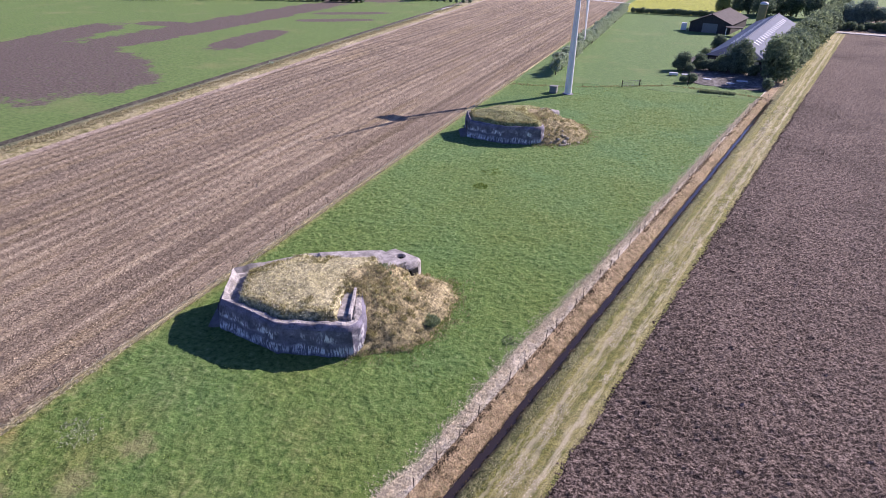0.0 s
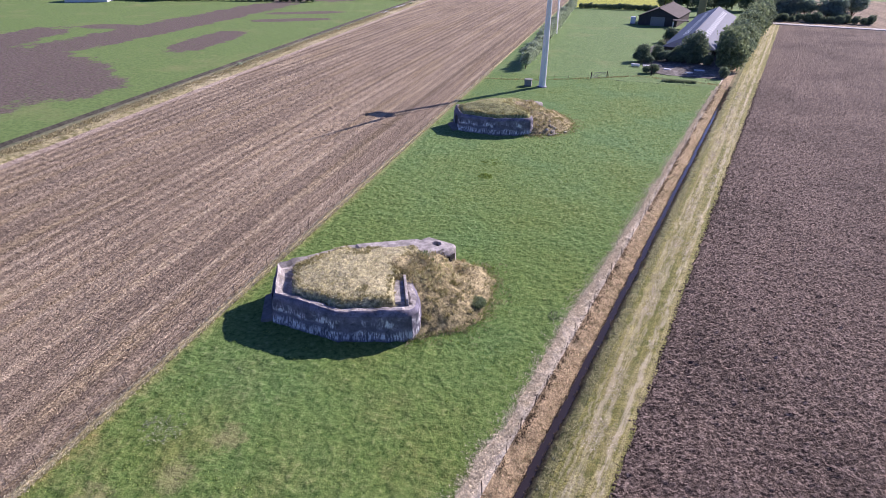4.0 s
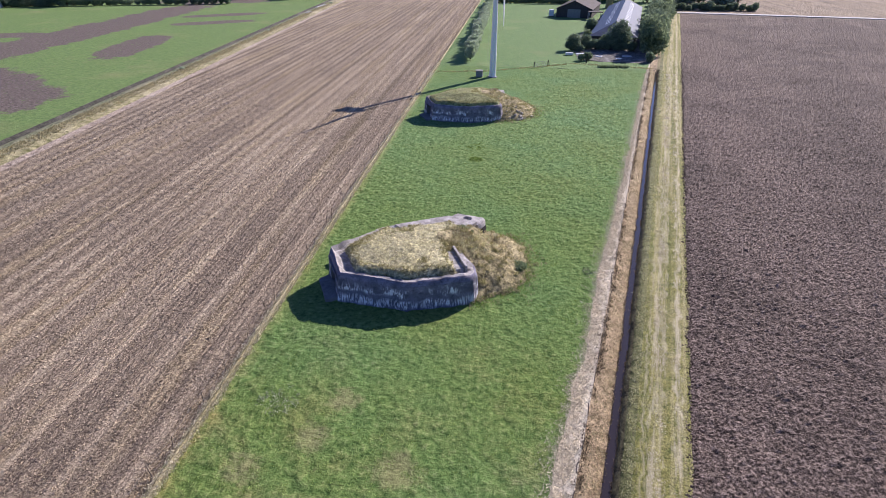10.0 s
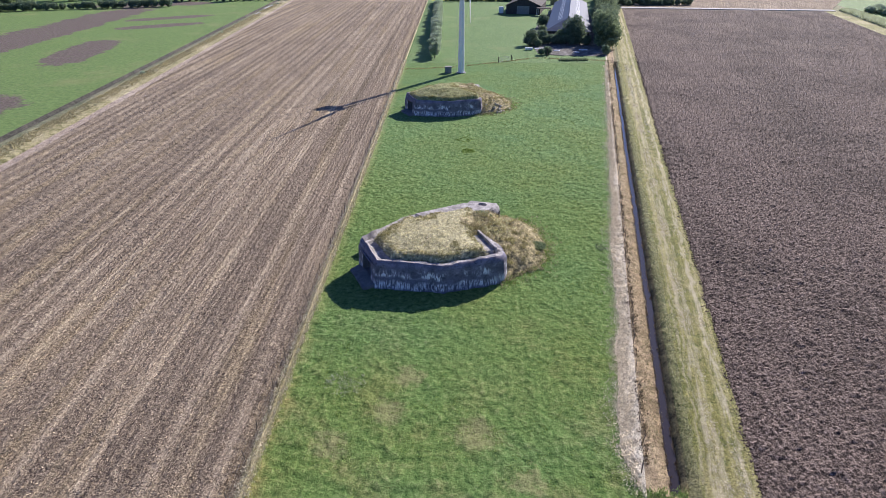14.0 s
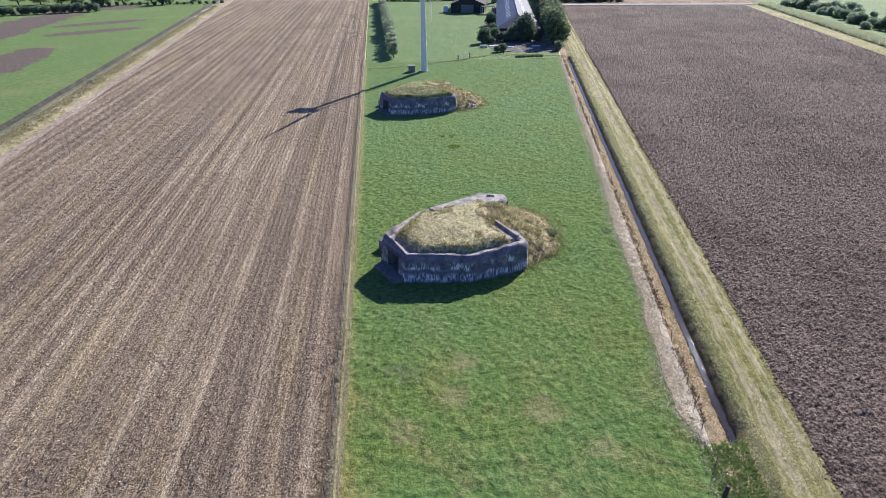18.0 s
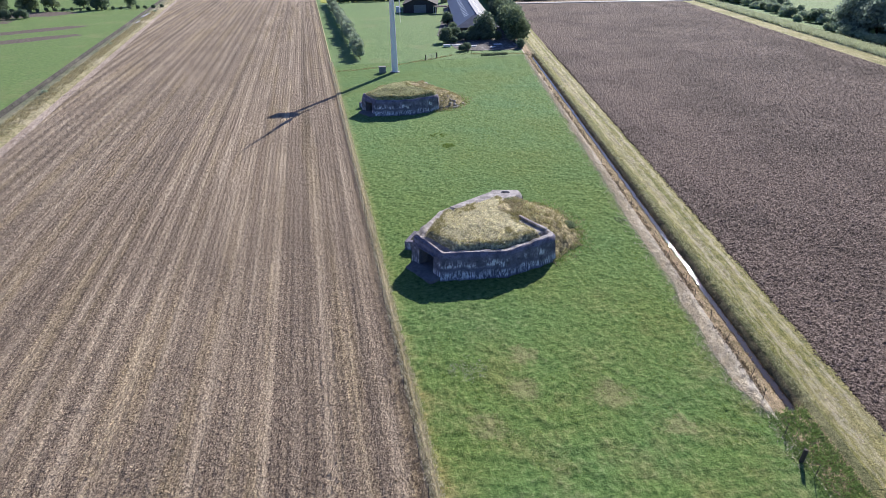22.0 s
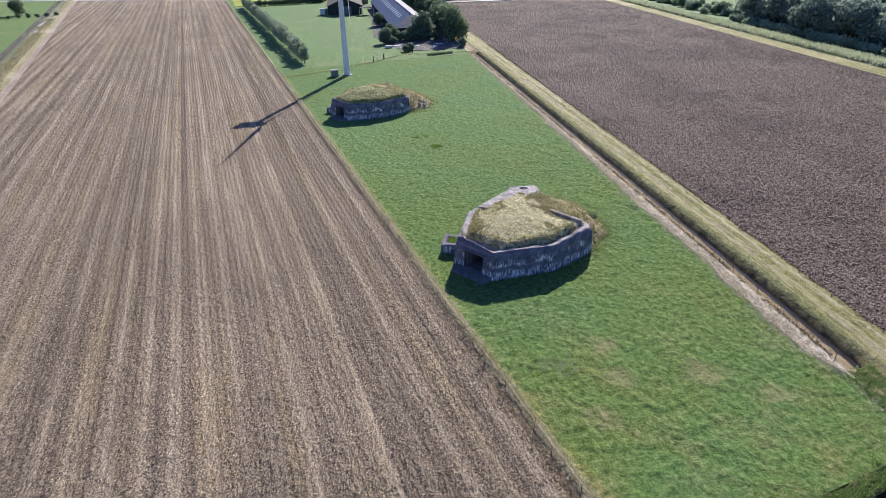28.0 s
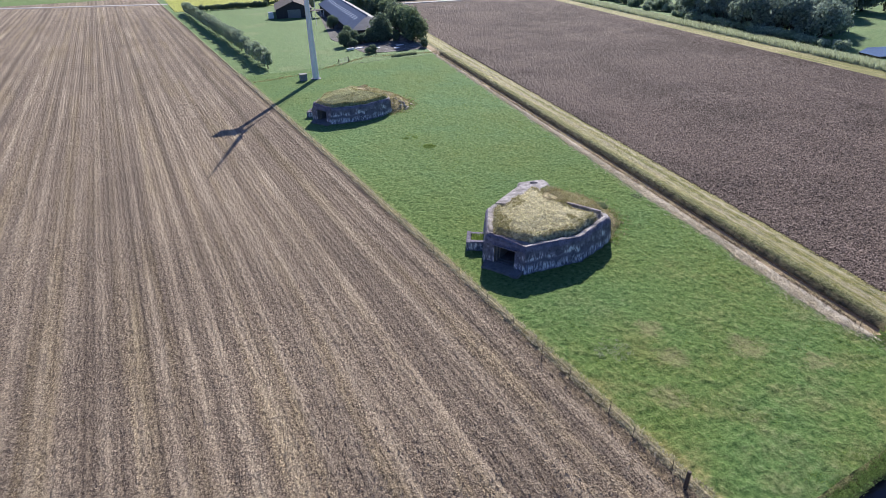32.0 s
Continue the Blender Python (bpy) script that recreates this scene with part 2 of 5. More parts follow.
def meadow_mat():
    """Bright meadow with bare reddish patches, each an oval with ragged edges."""
    m = grass_mat("meadow_grass", (0.115, 0.195, 0.058), (0.165, 0.26, 0.085), (0.26, 0.285, 0.125), 0.3, crisp=0.3)
    n = Nodes(m)
    base = n.bsdf.inputs["Base Color"].links[0].from_socket
    rag = n.noise(0.13, 8, 0.75)
    x, y = n.axis(0), n.axis(1)
    total = None
    for cx, cy, ra, rb, ang in ((-128, 83, 37, 18, 2.68), (-111.5, 130, 18, 5.6, 1.73), (-155, 142, 9, 5, 0.2), (-141, 162, 74, 9.5, 1.63), (-146, 241, 24, 9, 0.2), (-118.5, 195, 14, 4.2, 0.57), (-113, 175, 13, 4, 0.55), (-160, 112, 26, 8, 1.9)):
        ca, sa = math.cos(ang), math.sin(ang)
        dx, dy = n.math("SUBTRACT", x, cx), n.math("SUBTRACT", y, cy)
        u = n.math("ADD", n.math("MULTIPLY", dx, ca / ra), n.math("MULTIPLY", dy, sa / ra))
        v = n.math("ADD", n.math("MULTIPLY", dx, -sa / rb), n.math("MULTIPLY", dy, ca / rb))
        r = n.math("POWER", n.math("ADD", n.math("POWER", n.math("ABSOLUTE", u, 0), 3.0), n.math("POWER", n.math("ABSOLUTE", v, 0), 3.0)), 1 / 3)
        e = n.mask(n.math("ADD", r, n.math("MULTIPLY", n.math("SUBTRACT", rag, 0.5), 1.5 if rb > 5 else 0.7)), 1.03, 0.93)
        total = e if total is None else n.math("MAXIMUM", total, e)
    soil = n.ramp(n.noise(1.9, 8, 0.8), [(0.38, (0.07, 0.058, 0.047)), (0.5, (0.15, 0.118, 0.103)), (0.62, (0.26, 0.215, 0.19))])
    n.color(n.mix(n.math("MULTIPLY", total, n.mask(n.noise(0.9, 6, 0.75), 0.3, 0.44)), base, soil))
    return m


MEADOW = meadow_mat()


def soil_mat(name, dark, mid, light, rows, row_dark, turn=0.0, grit=7.0, swath=0.5, edge=0.1, period=0.0, lumps=0.0, lump_mix=0.6, warm=0.0, broad=0.38, crumbs=0.6):
    """Bare or harvested land: grit, crumbs, and bands along the rows; period: metres from one pass of the machine to the next."""
    m = mat(name, mid, 0.95)
    n = Nodes(m)
    grain = n.noise(grit, 7, 0.82)
    speck = n.noise(grit * 0.45, 5, 0.75)
    big = n.noise(0.05, 5, 0.65)
    c = n.ramp(grain, [(0.5 - edge, dark), (0.5, mid), (0.5 + edge, light)])
    c = n.mix(n.math("MULTIPLY", n.mask(big, 0.46, 0.6), broad), c, dark)
    along = n.stretch(rows, 0.012, 1, turn)
    band = n.noise(1.0, 4, 0.6, along)
    wide = n.noise(0.33, 3, 0.55, along)
    broken = n.mask(n.noise(1.0, 3, 0.6, n.stretch(0.5, 0.06, 1, turn)), 0.42, 0.6)
    if period:
        wave = n.noise(1.0, 1.0, 0.4, n.stretch(1 / period, 0.004, 1, turn))
        pale = n.math("MULTIPLY", n.mask(wave, 0.52, 0.68), n.math("ADD", n.math("MULTIPLY", broken, 0.7), 0.3))
        c = n.mix(n.math("MULTIPLY", pale, 0.32), c, tuple(v * 1.02 for v in light))
        c = n.mix(n.math("MULTIPLY", n.mask(wave, 0.46, 0.34), 0.4), c, dark)
    c = n.mix(n.math("MULTIPLY", n.math("MULTIPLY", n.mask(band, 0.53, 0.62), swath), broken), c, tuple(v * 1.1 for v in light))
    c = n.mix(n.math("MULTIPLY", n.mask(band, 0.47, 0.4), row_dark), c, tuple(v * 0.7 for v in mid))
    c = n.mix(n.math("MULTIPLY", n.mask(wide, 0.5, 0.6), row_dark), c, dark)
    if warm:
        straw = n.noise(1.0, 4, 0.6, n.stretch(0.5, 0.02, 1, turn))
        c = n.mix(n.math("MULTIPLY", n.mask(straw, 0.5, 0.62), warm), c, n.mix(1.0, c, (1.16, 1.12, 0.78), "MULTIPLY"))
    c = n.mix(n.math("MULTIPLY", n.mask(speck, 0.54, 0.62), crumbs), c, light)
    c = n.mix(n.math("MULTIPLY", n.mask(speck, 0.46, 0.38), crumbs * 0.85), c, dark)
    relief = n.math("ADD", grain, speck)
    if lumps:
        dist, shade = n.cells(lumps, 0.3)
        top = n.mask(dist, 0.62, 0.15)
        # lit clod tops and the shade between clods, put into the colour
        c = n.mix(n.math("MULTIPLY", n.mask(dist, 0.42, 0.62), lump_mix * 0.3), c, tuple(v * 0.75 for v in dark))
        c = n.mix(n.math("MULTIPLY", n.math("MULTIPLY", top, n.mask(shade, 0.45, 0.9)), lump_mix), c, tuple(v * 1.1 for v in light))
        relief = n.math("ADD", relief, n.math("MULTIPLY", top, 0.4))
    n.color(c)
    n.bump(relief, 1.0, 0.1)
    return m


STUBBLE = soil_mat("stubble", (0.105, 0.08, 0.064), (0.285, 0.223, 0.166), (0.6, 0.495, 0.355), 0.75, 0.36, 0.0, 7.0, 0.4, 0.075, 0.8, 8.0, 0.4, 0.4, 0.25, 0.36)


def drill_passes(m, first, period, pale, dark):
    """Lines left by each pass of the drill: a pale strip of straw between two darker wheel tracks, and a weaker one half way."""
    n = Nodes(m)
    c = n.bsdf.inputs["Base Color"].links[0].from_socket
    x = n.math("ADD", n.axis(0), n.math("MULTIPLY", n.math("SUBTRACT", n.noise(1.0, 2, 0.5, n.stretch(0.05, 0.03, 1)), 0.5), 0.7))
    gaps = n.mask(n.noise(1.0, 4, 0.65, n.stretch(0.4, 0.06, 1)), 0.4, 0.62)
    for shift, half, light, shade in ((0.0, 0.25, 0.46, 0.38), (0.5, 0.22, 0.24, 0.22), (0.27, 0.15, 0.12, 0.0)):
        at = n.math("MULTIPLY", n.math("SUBTRACT", n.math("FRACT", n.math("ADD", n.math("DIVIDE", n.math("SUBTRACT", x, first), period), 40.5 + shift), 0), 0.5), period)
        off = n.math("ABSOLUTE", at, 0)
        if shade:
            rut = n.math("MULTIPLY", n.mask(off, half * 1.6, half * 2.6), n.mask(off, half * 5.5, half * 3.4))
            c = n.mix(n.math("MULTIPLY", rut, shade), c, n.mix(1.0, c, dark, "MULTIPLY"))
        line = n.math("MULTIPLY", n.mask(off, half * 1.5, half * 0.5), gaps)
        c = n.mix(n.math("MULTIPLY", line, light), c, pale)
    n.color(c)


drill_passes(STUBBLE, -33.3, 3.5, (0.56, 0.46, 0.335), (0.62, 0.6, 0.6))
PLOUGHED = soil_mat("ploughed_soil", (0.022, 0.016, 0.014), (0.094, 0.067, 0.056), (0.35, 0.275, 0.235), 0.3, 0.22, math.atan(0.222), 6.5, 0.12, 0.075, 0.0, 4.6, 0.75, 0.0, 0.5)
# grey gravel darkened for tree shade, with pale dapples of light in the colour
YARD = soil_mat("dappled_yard_gravel", (0.06, 0.058, 0.056), (0.13, 0.125, 0.12), (0.36, 0.35, 0.34), 0.4, 0.2, 0.0, 1.5)
ROADMAT = soil_mat("concrete_road", (0.45, 0.44, 0.43), (0.56, 0.55, 0.54), (0.66, 0.65, 0.64), 0.5, 0.1)

WATER = mat("ditch_water", (0.035, 0.028, 0.03), 0.03)
WATER.node_tree.nodes["Principled BSDF"].inputs["Specular IOR Level"].default_value = 0.4
ripple = Nodes(WATER)
ripple.bump(ripple.noise(7.0, 3, 0.6), 0.3, 0.02)


def concrete_mat(name, base, washed):
    """Weathered concrete; washed: limewash left in two courses of thin drips."""
    m = mat(name, base, 0.92)
    n = Nodes(m)
    c = n.ramp(n.noise(1.3, 6, 0.65), [(0.32, tuple(v * 0.6 for v in base)), (0.5, base), (0.7, tuple(v * 1.45 for v in base))])
    fine = n.noise(14, 5, 0.7)
    c = n.mix(0.5, c, n.ramp(fine, [(0.35, (0.5, 0.5, 0.5)), (0.6, (1.2, 1.2, 1.2))]), "MULTIPLY")
    pit = n.noise(4.0, 6, 0.75)
    c = n.mix(n.math("MULTIPLY", n.mask(pit, 0.46, 0.36), 0.75), c, tuple(v * 0.35 for v in base))
    if not washed:
        stain = n.mask(n.noise(1.1, 6, 0.7), 0.47, 0.6)
        c = n.mix(n.math("MULTIPLY", stain, 0.7), c, tuple(v * 0.42 for v in base))
        c = n.mix(n.math("MULTIPLY", n.mask(n.noise(2.3, 5, 0.7), 0.56, 0.66), 0.5), c, (0.27, 0.25, 0.17))
    if washed:
        board = n.noise(1.0, 2, 0.5, n.stretch(0.25, 0.25, 6.0))
        c = n.mix(n.math("MULTIPLY", n.mask(board, 0.54, 0.62), 0.25), c, tuple(v * 0.5 for v in base))
        z = n.axis(2)
        thin = n.noise(1.0, 3, 0.65, n.stretch(10.0, 10.0, 1.5))
        clot = n.noise(3.2, 4, 0.7)
        lowline = n.math("ADD", z, n.math("MULTIPLY", n.math("SUBTRACT", n.noise(0.9, 3, 0.6), 0.5), 0.9))
        low = n.math("MULTIPLY", n.mask(lowline, 0.02, 0.25), n.mask(lowline, 0.85, 0.6))
        high = n.math("MULTIPLY", n.mask(lowline, 1.0, 1.2), n.mask(lowline, 1.75, 1.5))
        area = n.mask(n.noise(0.65, 3, 0.6), 0.47, 0.58)
        runs = n.mask(n.math("ADD", n.math("MULTIPLY", thin, 0.7), n.math("MULTIPLY", clot, 0.3)), 0.49, 0.52)
        w = n.math("MAXIMUM", n.math("MULTIPLY", low, n.mask(area, -0.9, 0.6)), n.math("MULTIPLY", high, area))
        c = n.mix(n.math("MULTIPLY", n.math("MULTIPLY", runs, w), 0.95), c, (0.9, 0.9, 0.92))
    n.color(c)
    n.bump(n.math("ADD", fine, n.noise(3, 4, 0.6)), 0.5, 0.05)
    return m


# one concrete in two painted tones: bluish as in shade, pale as in sun
CONCRETE = concrete_mat("shaded_concrete", (0.21, 0.2, 0.255), True)
SUNLIT_CONCRETE = concrete_mat("sunlit_concrete", (0.46, 0.435, 0.43), False)


def plain(name, base, rough=0.7, metal=0.0, vary=0.25, scale=2.0):
    m = mat(name, base, rough, metal)
    n = Nodes(m)
    c = n.ramp(n.noise(scale, 5, 0.65), [(0.3, tuple(v * (1 - vary) for v in base)), (0.7, tuple(min(v * (1 + vary), 1) for v in base))])
    n.color(c)
    n.bump(n.noise(scale * 6, 4, 0.6), 0.25, 0.02)
    return m


def leaf_mat(name, dark, light, through_light=0.42):
    m = mat(name, light, 0.8)
    n = Nodes(m)
    n.bsdf.inputs["Specular IOR Level"].default_value = 0.08
    geo = n.t.nodes.new("ShaderNodeNewGeometry")
    c = n.ramp(geo.outputs["Random Per Island"], [(0.0, dark), (0.6, light), (1.0, tuple(v * 1.4 for v in light))])
    n.color(c)
    tr = n.t.nodes.new("ShaderNodeBsdfTranslucent")
    n.link(c, tr.inputs[0])
    mx = n.node("ShaderNodeMixShader", Fac=through_light)
    n.link(n.bsdf.outputs[0], mx.inputs[1])
    n.link(tr.outputs[0], mx.inputs[2])
    n.link(mx.outputs[0], n.t.nodes["Material Output"].inputs[0])
    return m


LEAF_DARK = leaf_mat("leaf_dark", (0.105, 0.155, 0.11), (0.22, 0.285, 0.19))
LEAF_MID = leaf_mat("leaf_mid", (0.13, 0.185, 0.11), (0.265, 0.33, 0.195))
LEAF_WILLOW = leaf_mat("leaf_willow", (0.26, 0.33, 0.23), (0.48, 0.56, 0.41))
LEAF_REED = leaf_mat("reed_green", (0.3, 0.35, 0.2), (0.52, 0.57, 0.4))
STRAW = leaf_mat("straw", (0.46, 0.43, 0.27), (0.78, 0.735, 0.54))
STRAW_BROWN = leaf_mat("straw_brown", (0.245, 0.225, 0.125), (0.475, 0.43, 0.27))
STRAW_PALE = leaf_mat("straw_pale", (0.48, 0.43, 0.33), (0.76, 0.7, 0.57))
STRAW_STUB = leaf_mat("straw_stubble", (0.27, 0.21, 0.14), (0.44, 0.36, 0.25), 0.0)
STRAW_VERGE = leaf_mat("straw_verge", (0.42, 0.385, 0.265), (0.72, 0.665, 0.51), 0.42)
TURFSTRAW = leaf_mat("turf_straw", (0.33, 0.34, 0.17), (0.58, 0.57, 0.36))
BLADES = leaf_mat("grass_blades", (0.15, 0.235, 0.06), (0.25, 0.35, 0.1), 0.45)
LEAF_WEED = leaf_mat("leaf_weed", (0.15, 0.23, 0.075), (0.27, 0.37, 0.13), 0.4)
# paler and bluer than the farm leaves: distance haze put into the colour
LEAF_WOOD = leaf_mat("leaf_wood", (0.18, 0.24, 0.2), (0.32, 0.4, 0.32))
TUSSOCK = leaf_mat("tussock", (0.22, 0.21, 0.09), (0.4, 0.37, 0.19))
DEADWEED = leaf_mat("dead_weed", (0.08, 0.065, 0.05), (0.2, 0.16, 0.11))
DARKWOOD = plain("dark_wood", (0.09, 0.075, 0.06), 0.9, 0, 0.35, 8)
BARK = plain("bark", (0.1, 0.075, 0.055), 0.9, 0, 0.4, 6)
WOOD = plain("grey_wood", (0.15, 0.13, 0.11), 0.85, 0, 0.35, 8)
WIRE = mat("wire", (0.25, 0.25, 0.25), 0.5, 0.8)
WHITE = plain("white_paint", (0.86, 0.87, 0.9), 0.35, 0, 0.04, 0.6)
ROOFSHEET = plain("grey_roof_sheet", (0.08, 0.1, 0.15), 0.42, 0, 0.2, 0.8)
ROOFSHEET.node_tree.nodes["Principled BSDF"].inputs["Specular IOR Level"].default_value = 0.08
SKYLIGHT = plain("skylight_sheet", (0.72, 0.76, 0.8), 0.35, 0, 0.06, 2)
BROWNROOF = plain("brown_roof_sheet", (0.09, 0.078, 0.078), 0.85, 0, 0.25, 0.8)
THROAT = plain("stained_concrete", (0.2, 0.19, 0.185), 0.95, 0, 0.3, 2.0)
BRICKWALL = plain("dark_wall", (0.075, 0.068, 0.07), 0.9, 0, 0.25, 1.5)
STEELGREY = plain("grey_cabinet", (0.27, 0.28, 0.27), 0.6, 0, 0.15, 3)
# near-black in place of the shade inside the hole and the entrance
DARK = mat("inside_shade", (0.02, 0.02, 0.02), 0.95)
RUBBLE = plain("rubble", (0.52, 0.47, 0.39), 0.95, 0, 0.3, 5)
SILOMAT = plain("silo_tan", (0.3, 0.26, 0.15), 0.6, 0, 0.15, 1)
YELLOWFIELD = grass_mat("mustard_field", (0.25, 0.28, 0.04), (0.38, 0.42, 0.07), (0.45, 0.45, 0.12), 0.3)

# ---- builders ----


def shape(name, verts, faces, material, parent=None, smooth=False):
    me = bpy.data.meshes.new(name)
    me.from_pydata([tuple(map(float, v)) for v in verts], [], faces)
    me.materials.append(material)
    if smooth:
        me.polygons.foreach_set("use_smooth", [True] * len(me.polygons))
    me.update()
    ob = new(name, me)
    if parent is not None:
        ob.parent = parent
    return ob


def part(name, bm, material, parent=None, label="", smooth=False):
    me = bpy.data.meshes.new(name)
    bm.to_mesh(me)
    bm.free()
    me.materials.append(material)
    if smooth:
        me.polygons.foreach_set("use_smooth", [True] * len(me.polygons))
    ob = new(name, me)
    if parent is not None:
        ob.parent = parent
    return tagged(ob, label)


def thing(name, label, category, group="", kind="", at=(0, 0, 0)):
    ob = new(name)
    ob.location = at
    return tagged(ob, label, category, group, kind)


def box(bm, x0, y0, z0, x1, y1, z1, bevel=0.0, turn=None):
    m = Matrix.LocRotScale(((x0 + x1) / 2, (y0 + y1) / 2, (z0 + z1) / 2), None, (abs(x1 - x0), abs(y1 - y0), abs(z1 - z0)))
    made = bmesh.ops.create_cube(bm, size=1, matrix=(turn @ m) if turn else m)["verts"]
    if bevel:
        edges = list({e for v in made for e in v.link_edges})
        bmesh.ops.bevel(bm, geom=edges, offset=bevel, segments=2, affect="EDGES", profile=0.6)
    return bm


def tube(bm, a, b, r0, r1, n=8):
    a, b = Vector(a), Vector(b)
    q = (b - a).to_track_quat("Z", "Y").to_matrix().to_4x4()
    bmesh.ops.create_cone(bm, cap_ends=True, segments=n, radius1=r0, radius2=r1, depth=(b - a).length, matrix=Matrix.Translation((a + b) / 2) @ q)
    return bm


def lattice(seed):
    return np.random.default_rng(seed).random((256, 256))


LATT = lattice(7)


def vnoise(x, y, scale, octaves=4):
    """Smooth random heights about 0, for whole arrays."""
    out, amp, tot = 0.0, 1.0, 0.0
    for o in range(octaves):
        u, v = np.asarray(x) / scale * 2 ** o + 37.3 * o, np.asarray(y) / scale * 2 ** o + 11.7 * o
        i, j = np.floor(u).astype(int), np.floor(v).astype(int)
        f, g = u - i, v - j
        f, g = f * f * (3 - 2 * f), g * g * (3 - 2 * g)
        a, b, c, d = LATT[i % 256, j % 256], LATT[(i + 1) % 256, j % 256], LATT[i % 256, (j + 1) % 256], LATT[(i + 1) % 256, (j + 1) % 256]
        out = out + amp * ((a * (1 - f) + b * f) * (1 - g) + (c * (1 - f) + d * f) * g - 0.5)
        tot += amp
        amp *= 0.55
    return out / tot * 2


def grid_mesh(name, X, Y, Z, material, label, category="", kind="structure", smooth=True):
    n, m = X.shape
    co = np.stack([X, Y, Z], -1).reshape(-1, 3)
    i = np.arange((n - 1) * (m - 1))
    a = (i // (m - 1)) * m + i % (m - 1)
    quads = np.stack([a, a + 1, a + m + 1, a + m], 1)
    me = bpy.data.meshes.new(name)
    me.vertices.add(len(co))
    me.vertices.foreach_set("co", co.ravel())
    me.loops.add(quads.size)
    me.loops.foreach_set("vertex_index", quads.ravel().astype(np.int32))
    me.polygons.add(len(quads))
    me.polygons.foreach_set("loop_start", np.arange(0, quads.size, 4, dtype=np.int32))
    me.polygons.foreach_set("use_smooth", np.full(len(quads), smooth))
    me.materials.append(material)
    me.update(calc_edges=True)
    me.validate()
    return tagged(new(name, me), label, category or name.replace("_", " "), kind=kind)


def zone(name, xl, xr, cols, ys, material, label, rough=0.0, scale=1.0, height=None, kind="structure", category="", clods=0.0, lump=0.55, smooth=True, grow=1):
    """A strip of land between two lines x(y), joined flush to its neighbours; cols: a count, or shares of the width."""
    ys = np.asarray(ys, float)
    s = np.linspace(0, 1, cols) if isinstance(cols, int) else np.asarray(cols)
    L, R = xl(ys), xr(ys)
    X = L[:, None] + (R - L)[:, None] * s[None, :]
    Y = np.repeat(ys[:, None], len(s), 1)
    fade = np.minimum(1, np.minimum(X - L[:, None], R[:, None] - X) / 0.4)
    Z = rough * vnoise(X, Y, scale) * fade
    if clods:
        Z = Z + clods * (np.clip(vnoise(X + 71, Y, 0.55, 2), -0.35, 0.6) + lump * np.clip(np.gradient(Y, axis=0) / 0.15, 1, grow) * (np.random.default_rng(5).random(X.shape) - 0.3)) * fade * np.clip((330 - Y) / 150, 0, 1)
    if height is not None:
        Z = Z + height(X, Y, np.repeat(s[None, :], len(ys), 0))
    return grid_mesh(name, X, Y, Z, material, label, category, kind, smooth)


def blades(name, pts, height, spread, material, label="", category="", parent=None, per=5, width=0.03, seed=1, lean=0.5, kind="stuff"):
    """Many thin upright leaves, a few at each point (x, y, z): real geometry in one mesh."""
    rng = np.random.default_rng(seed)
    pts = np.repeat(np.asarray(pts, float), per, 0)
    n = len(pts)
    base = pts + np.concatenate([rng.normal(0, spread, (n, 2)), np.zeros((n, 1))], 1)
    h = height * rng.uniform(0.5, 1.25, n)
    a = rng.uniform(0, 2 * np.pi, n)
    tip = base + np.stack([np.cos(a) * h * lean * rng.uniform(0, 1, n), np.sin(a) * h * lean * rng.uniform(0, 1, n), h], 1)
    b = rng.uniform(0, 2 * np.pi, n)
    side = np.stack([np.cos(b), np.sin(b), np.zeros(n)], 1) * width * rng.uniform(0.6, 1.4, n)[:, None]
    mid = base * 0.45 + tip * 0.55 + np.array([0, 0, 1]) * (h * 0.08)[:, None]
    co = np.stack([base - side, base + side, mid + side * 0.8, mid - side * 0.8, tip], 1).reshape(-1, 3)
    k = np.arange(n)[:, None] * 5
    me = bpy.data.meshes.new(name)
    loops = np.concatenate([k, k + 1, k + 2, k + 3, k + 3, k + 2, k + 4], 1).astype(np.int32)
    me.vertices.add(len(co))
    me.vertices.foreach_set("co", co.ravel())
    me.loops.add(loops.size)
    me.loops.foreach_set("vertex_index", loops.ravel())
    me.polygons.add(2 * n)
    starts = np.stack([np.arange(n) * 7, np.arange(n) * 7 + 4], 1).astype(np.int32).ravel()
    me.polygons.foreach_set("loop_start", starts)
    me.materials.append(material)
    me.update(calc_edges=True)
    ob = new(name, me)
    if parent is not None:
        ob.parent = parent
    return tagged(ob, label, category, kind=kind)


def const(v):
    return lambda y: np.full_like(np.asarray(y, float), v)


# ---- the land: strips that run along y ----
X_A = -31.4
Y0, Y1 = -60.0, 330.0


def x_left(y):
    return -74.0 - 0.075 * (y - 40)


def x_ditch(y):
    return -11.7 + 0.222 * y


def x_reed(y):
    y = np.asarray(y, float)
    return x_ditch(y) - 1.35 + np.clip((y - 5.5) / 2.5, 0, 1) * (-1.1 + 0.008 * np.clip(y, 0, 116)) + np.clip((y - 5.5) / 2.5, 0, 1) * 0.8 * vnoise(y * 1.0, y * 0 + 3.0, 6.0, 6) * np.clip((110 - y) / 40, 0.15, 1)


def x_bank(y):
    return x_ditch(y) + 1.5


def x_track(y):
    return x_ditch(y) + 4.4 + 0.008 * y + 0.16 * vnoise(y * 1.0, y * 0 + 9.0, 1.6, 3)


def x_right(y):
    return 55.0 + 0.28 * y


def steps(a, b, d):
    return np.linspace(a, b, max(2, int(round((b - a) / d)) + 1))


FAR = steps(120, Y1, 2.5)[1:]
